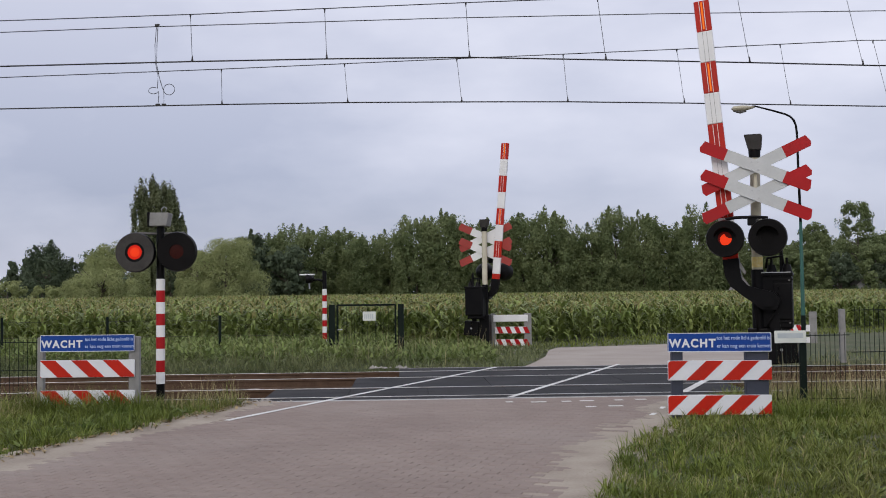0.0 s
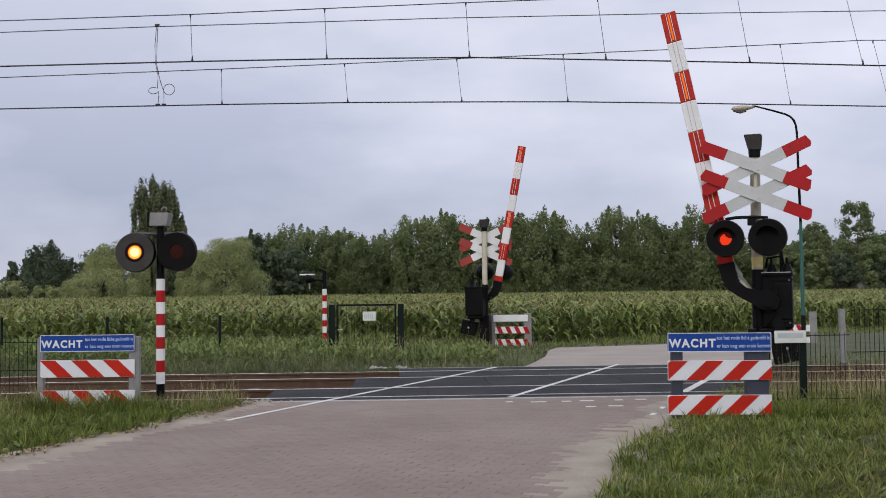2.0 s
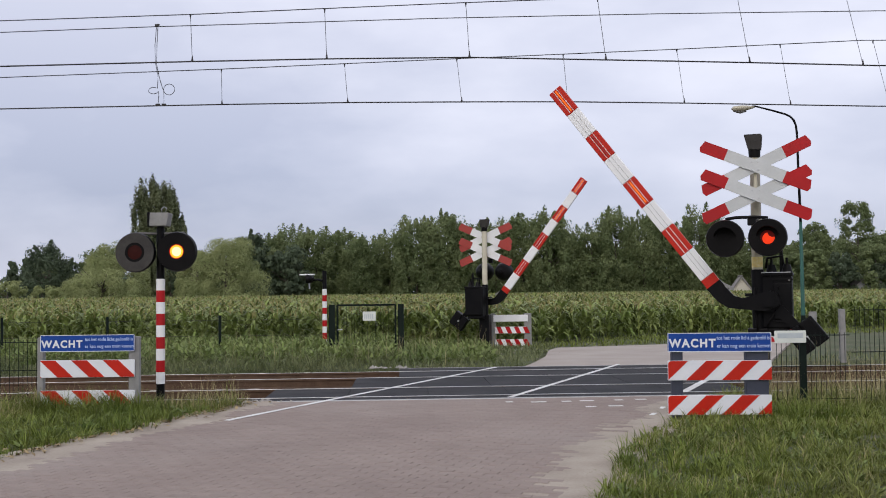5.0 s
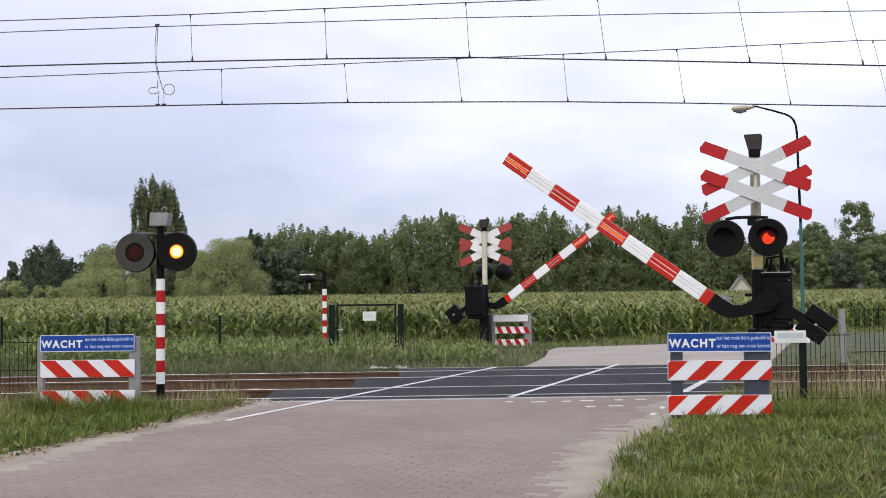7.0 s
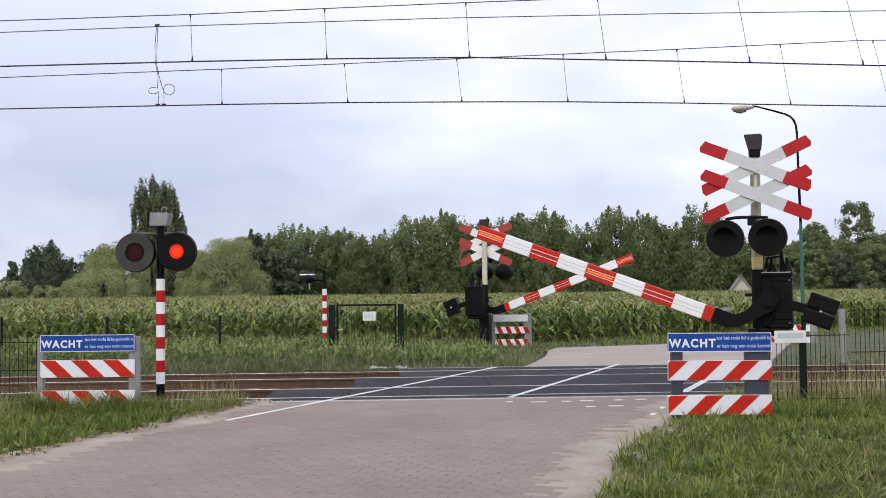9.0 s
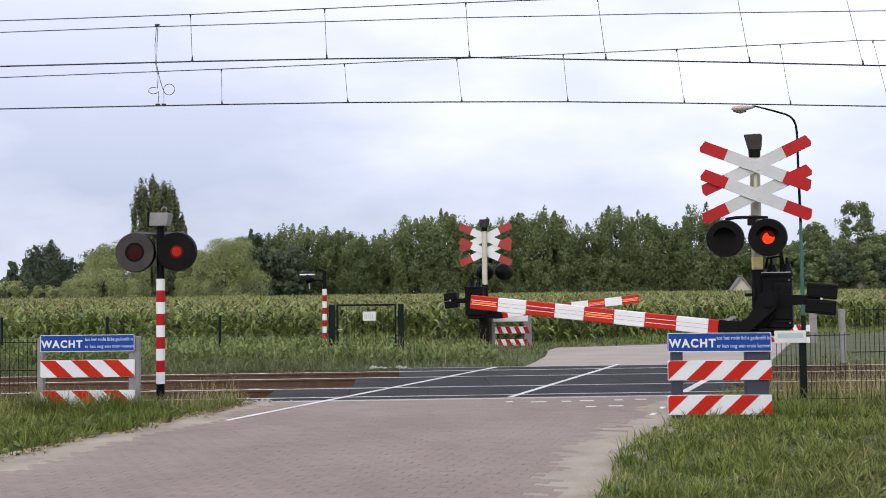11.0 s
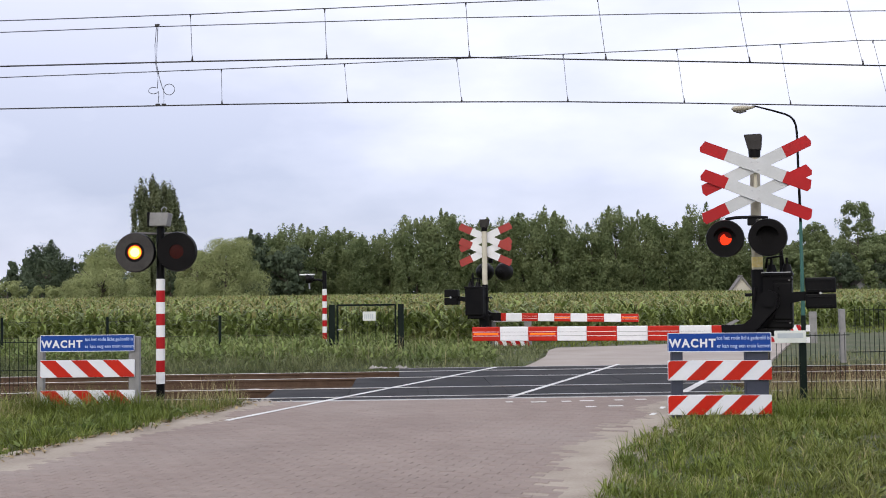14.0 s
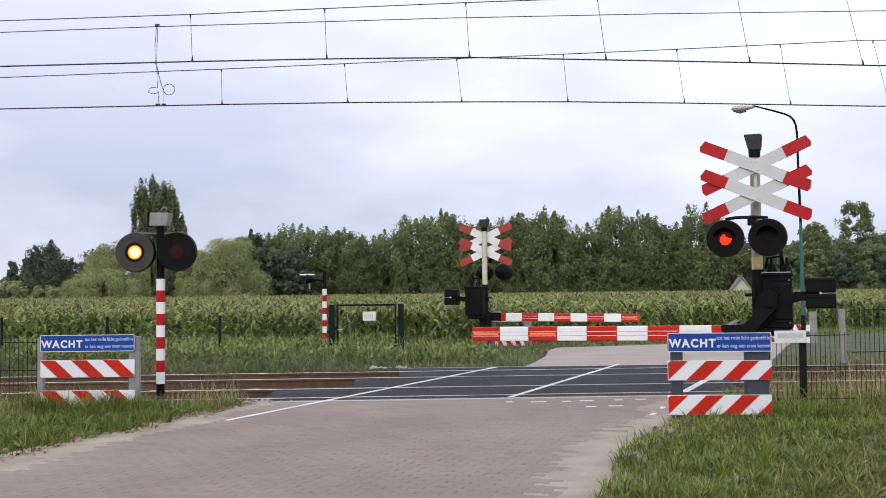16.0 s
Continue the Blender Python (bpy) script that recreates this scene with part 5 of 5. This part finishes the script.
def verge_grass():
    rng = np.random.default_rng(8)
    sets, straw = [], []
    right = lambda a, b: right_of_road(a, b, 0.0 + 1.3 * ragged(a, b)) and noise.noise((a * 2.2, b * 2.2, 11)) > -0.42 and b - SLOPE * a < 15.0
    left = lambda a, b: left_of_road(a, b, 0.02 + ragged(a, b)) and b - SLOPE * a < 14.95
    x, y = scatter(rng, 82000, 0.8, 8.5, 6.6, 15.2, right)
    sets.append(blades(rng, x, y, 0.05, 0.15, 0.009, segs=2))
    x, y = scatter(rng, 6500, 4.1, 8.8, 11.9, 15.2, right)
    sets.append(blades(rng, x, y, 0.18, 0.36, 0.008))
    x, y = scatter(rng, 42000, -10, -2.6, 8.6, 15.1, left)
    sets.append(blades(rng, x, y, 0.06, 0.19, 0.009, segs=2))
    x, y = scatter(rng, 8000, -10, -2.9, 12.4, 15.1, left)
    sets.append(blades(rng, x, y, 0.16, 0.34, 0.009))
    sets.append(tufts(rng, 900, 0.9, 8.5, 6.8, 13.6, right, 26, 0.12, 0.26, 0.010))
    sets.append(tufts(rng, 130, 4.1, 8.8, 11.9, 14.6, right, 30, 0.22, 0.44, 0.010, 0.07))
    sets.append(tufts(rng, 420, -10, -3.2, 10.4, 15.0, left, 24, 0.16, 0.34, 0.010))
    sets.append(tufts(rng, 60, -6.0, -3.9, 13.3, 13.8, left, 26, 0.26, 0.46, 0.009))
    herbs = [rosettes(rng, 420, 1.0, 8.5, 6.8, 14.6, right, 0.11), rosettes(rng, 260, -10, -3.2, 10.4, 14.8, left, 0.13)]
    x, y = scatter(rng, 3800, -10, -2.7, 13.6, 15.2, left)
    straw.append(blades(rng, x, y, 0.2, 0.45, 0.007, (0.2, 0.9)))
    x, y = scatter(rng, 3600, -8.5, -5.5, 11.8, 14.4, left)
    straw.append(blades(rng, x, y, 0.25, 0.62, 0.006, (0.2, 0.8)))
    x, y = scatter(rng, 2600, 4.3, 9.5, 13.0, 15.3, right)
    straw.append(blades(rng, x, y, 0.35, 0.9, 0.005, (0.0, 0.5)))
    x, y = scatter(rng, 4600, 1.4, 8.0, 7.4, 13.5, right)
    straw.append(blades(rng, x, y, 0.08, 0.20, 0.006, (0.4, 1.8)))
    v, f_ = joined(sets)
    g = soup("verge_grass", v, f_, BLADE, "uneven green grass on the verges", "grass")
    v, f_ = joined(straw)
    soup("dry_stalks", v, f_, STRAW, "dry yellow grass stalks", "", parent=g)
    v, f_ = joined(herbs)
    soup("broad_leaved_herbs", v, f_, HERB, "low broad-leaved herbs in the grass", "", parent=g)


verge_grass()


def trackside_weeds():
    rng = np.random.default_rng(9)
    sets, straw = [], []
    def beyond(a, b):
        d = b - SLOPE * a
        return d > 21.35 and not inside(a + 0.12 + ragged(a, b), b, FAR_LANE) and (a < 3.4 or a > 6.5)
    x, y = scatter(rng, 30000, -17, 3.3, 20.6, 30.3, beyond)
    tall = 0.20 + 0.26 * np.array([0.5 + noise.noise((a * 0.6, b * 0.9, 3)) for a, b in zip(x, y)]).clip(0, 1)
    tall *= np.where(x > -0.6, 0.6, 1.0)
    z = np.zeros(len(x))
    n = len(x)
    sets.append(ribbons(np.stack([x, y, z - 0.03], 1), rng.uniform(0, 6.28, n), tall * rng.uniform(0.6, 1.5, n), rng.uniform(0.010, 0.028, n), rng.uniform(0.6, 1.5, n), rng.uniform(0.6, 2.2, n), 3))
    # leafy herbs in front of the maize
    x, y = scatter(rng, 15000, -17, 1.2, 22.2, 30.2, beyond)
    n = len(x)
    herbs = ribbons(np.stack([x, y, rng.uniform(0.03, 0.30, n) * np.where(x > -1.2, 0.6, 1.25)], 1), rng.uniform(0, 6.28, n), rng.uniform(0.12, 0.28, n), rng.uniform(0.04, 0.08, n), rng.uniform(0.2, 1.2, n), rng.uniform(0.4, 1.6, n), 2)
    # grass along the lane
    lane = lambda a, b: maize_front(a) - 4.2 < b < maize_front(a) + 0.3 and not inside(a, b - 0.15, FAR_LANE)
    x, y = scatter(rng, 26000, 2.6, 26, 27.5, 45, lane)
    lane_grass = blades(rng, x, y, 0.10, 0.28, 0.022)
    # meadow beyond the tracks on the right
    x, y = scatter(rng, 15000, 6.8, 26, 21.9, 36, lambda a, b: b - SLOPE * a > 21.6 and not inside(a - 0.1, b, FAR_LANE) and b < 0.55 * a + 18.5)
    sets.append(blades(rng, x, y, 0.12, 0.4, 0.016))
    # tufts along the ballast
    x, y = scatter(rng, 5200, -15, -1.2, 20.2, 21.6, lambda a, b: b - SLOPE * a > 20.55 + 0.3 * noise.noise((a, b, 2)) and a < -0.9)
    sets.append(blades(rng, x, y, 0.2, 0.5, 0.014))
    x, y = scatter(rng, 2600, -13, -2.9, 14.2, 15.5, lambda a, b: noise.noise((a * 1.4, b * 1.4, 1)) > -0.05)
    sets.append(blades(rng, x, y, 0.12, 0.38, 0.008))
    x, y = scatter(rng, 500, -16, 1.5, 22, 30, beyond)
    straw.append(ribbons(np.stack([x, y, np.zeros(len(x))], 1), rng.uniform(0, 6.28, len(x)), rng.uniform(0.4, 0.85, len(x)), np.full(len(x), 0.010), rng.uniform(1.2, 1.56, len(x)), rng.uniform(0, 0.6, len(x)), 2))
    v, f_ = joined(sets)
    g = soup("trackside_weeds", v, f_, WEED, "tall weeds and grass along the tracks", "weeds")
    v, f_ = joined(straw)
    soup("dry_stalks", v, f_, STRAW, "dry seed stalks", "", parent=g)
    soup("lane_grass", lane_grass[0].tolist(), lane_grass[1].tolist(), BLADE, "short fresh grass along the lane", "", parent=g)
    soup("leafy_herbs", herbs[0].tolist(), herbs[1].tolist(), HERB, "low yellow-green leafy herbs", "", parent=g)


trackside_weeds()


# fallen leaves along the road's edge, rubble at the deck's end
def litter():
    rng = np.random.default_rng(12)
    c, nn = [], []
    for _ in range(420):
        y = rng.uniform(8.5, 14.6)
        ex = np.interp(y, [p[1] for p in LEFT_EDGE[::-1]], [p[0] for p in LEFT_EDGE[::-1]])
        c.append((ex + rng.normal(-0.05, 0.12), y, 0.015 + rng.uniform(0, 0.02)))
    c = np.array(c)
    v, f_ = leaf_cards(c, np.tile((0, 0, 2.0), (len(c), 1)), rng.uniform(0.02, 0.045, len(c)), rng)
    soup("fallen_leaves", v.tolist(), f_.tolist(), FALLEN, "scattered dry leaves along the road edge", "leaf litter")
    rv, rf = [], []
    for k in range(85):
        if k < 14:
            x, y = rng.normal(-1.0, 0.35), rng.normal(21.4, 0.14)
        elif k < 50:
            x, y = rng.normal(-3.0, 0.35), rng.normal(14.85, 0.10)
        else:
            x, y = rng.normal(2.0, 0.6), rng.normal(27.2, 0.8)
        s = rng.uniform(0.03, 0.08) * (0.6 if k >= 14 else 1)
        p = np.array((x, y, 0.0)) + np.array([(1, 0, 0), (0, 1, 0), (-1, 0, 0), (0, -1, 0), (0.1, 0, 0.8), (0, 0, -0.5)]) * rng.uniform(0.6, 1.3, (6, 1)) * s
        i = len(rv)
        rv += p.tolist()
        rf += [(i, i + 1, i + 4), (i + 1, i + 2, i + 4), (i + 2, i + 3, i + 4), (i + 3, i, i + 4)]
    soup("rubble", rv, rf, STONE, "pale broken stones beside the deck", "rubble")


litter()


# ---- sand along the road's edges ----
def sand_drift(edge_line, side, reach):
    """A thin tongue of sand that runs out over the outer bricks, with an uneven rim."""
    ys = np.arange(5.2, 14.9, 0.07)
    cols = 13
    verts = []
    for y in ys:
        ex = np.interp(y, [p[1] for p in edge_line[::-1]], [p[0] for p in edge_line[::-1]])
        far = reach * (1.0 + 1.1 * noise.noise((y * 0.55, side * 3.0, 2)) + 0.35 * noise.noise((y * 2.3, side * 5.0, 7)))
        for c in range(cols):
            f_ = c / (cols - 1)
            x = ex + side * (0.22 - (far + 0.22) * f_)
            verts.append((x, y, 0.010 - 0.016 * f_ ** 1.5 + 0.006 * noise.noise((x * 6, y * 6, 3)) + 0.003 * noise.noise((x * 21, y * 21, 8))))
    faces = [(j * cols + i, j * cols + i + 1, (j + 1) * cols + i + 1, (j + 1) * cols + i) for j in range(len(ys) - 1) for i in range(cols - 1)]
    ob = soup("sand_drift", verts, faces, SAND, "", "", parent=road)
    ob.data.polygons.foreach_set("use_smooth", [True] * len(faces))


sand_drift(RIGHT_EDGE, 1, 0.62)
sand_drift(LEFT_EDGE, -1, 0.46)


# ---- paving bricks ----
def lay_bricks():
    ang = radians(90 - 18.5)
    u = Vector((math.cos(ang), math.sin(ang)))          # along the road
    w = Vector((u.y, -u.x))                             # across it
    L, B, G = 0.205, 0.100, 0.004
    rng = random.Random(3)
    def top(cx, cy, dz):
        return Matrix.Translation((cx, cy, dz)) @ Matrix.Rotation(ang - math.pi / 2, 4, "Z")
    proto = box((L - G, B - G, 0.06), (0, 0, -0.03), bevel=0.0)
    me = bpy.data.meshes.new("brick")
    bmesh.ops.bevel(proto, geom=[e for e in proto.edges if all(v.co.z > -0.01 for v in e.verts)], offset=0.004, segments=1, affect="EDGES")
    proto.to_mesh(me)
    proto.free()
    me.materials.append(BRICK)
    base_v = np.array([v.co[:] for v in me.vertices])
    base_f = [list(p.vertices) for p in me.polygons]
    vs, fs = [], []
    count = 0
    for r in range(-10, 175):
        for c in range(-70, 60):
            a = r * B
            t = c * L + (L / 2 if r % 2 else 0)
            p = Vector((-0.7, 4.0)) + u * a + w * t
            if p.y < 5.0 or p.y > 15.3 or p.y - SLOPE * p.x > 14.86:
                continue
            edge_l = (0.26 if p.y > 13.2 else 0.46) + 1.5 * ragged(p.x, p.y) + rng.uniform(-0.12, 0.12)
            edge_r = 0.42 + 1.8 * ragged(p.x, p.y) + rng.uniform(-0.20, 0.20)
            if not inside(p.x - edge_l, p.y, ROAD) or not inside(p.x + edge_r, p.y, ROAD):
                continue
            dz = rng.uniform(-0.003, 0.0005)
            m = top(p.x, p.y, dz) @ Matrix.Rotation(rng.uniform(-0.012, 0.012), 4, "Z") @ Matrix.Rotation(rng.uniform(-0.010, 0.010), 4, "X")
            if 7.55 < p.y < 8.75 and -1.9 < p.x < 1.2 and count < 300:
                ob = new("brick", me)
                ob.parent, ob.matrix_basis = road, m
                count += 1
            else:
                mat = np.array(m)
                i = len(vs)
                vs += (base_v @ mat[:3, :3].T + mat[:3, 3]).tolist()
                fs += [[q + i for q in f_] for f_ in base_f]
    soup("paving_bricks", vs, fs, BRICK_FAR, "", "", parent=road)


lay_bricks()


# ---- moving parts ----
def motions():
    for arm in (near_arm, far_arm):
        px, py, pz = PIVOT if arm is near_arm else FAR_PIVOT
        walk(arm, [(t, pose(px, py, pz, 0, a, 0)) for t, a in ARM_ANGLES])
    for drums, level in ((drums_near, level_signal), (drums_far, level_barrier), (near_drums, level_barrier), (far_drums, level_barrier)):
        walk(drums[0], flash_rows("left", level))
        walk(drums[1], flash_rows("right", level))
    for strips, order in ((near_strips, ("left", "right")), (far_strips, ("right", "left"))):
        for k, lamp in strips:
            if k:
                walk(lamp, strip_rows(order[0] if k == 2 else order[1], lamp.matrix_basis.copy()))


motions()
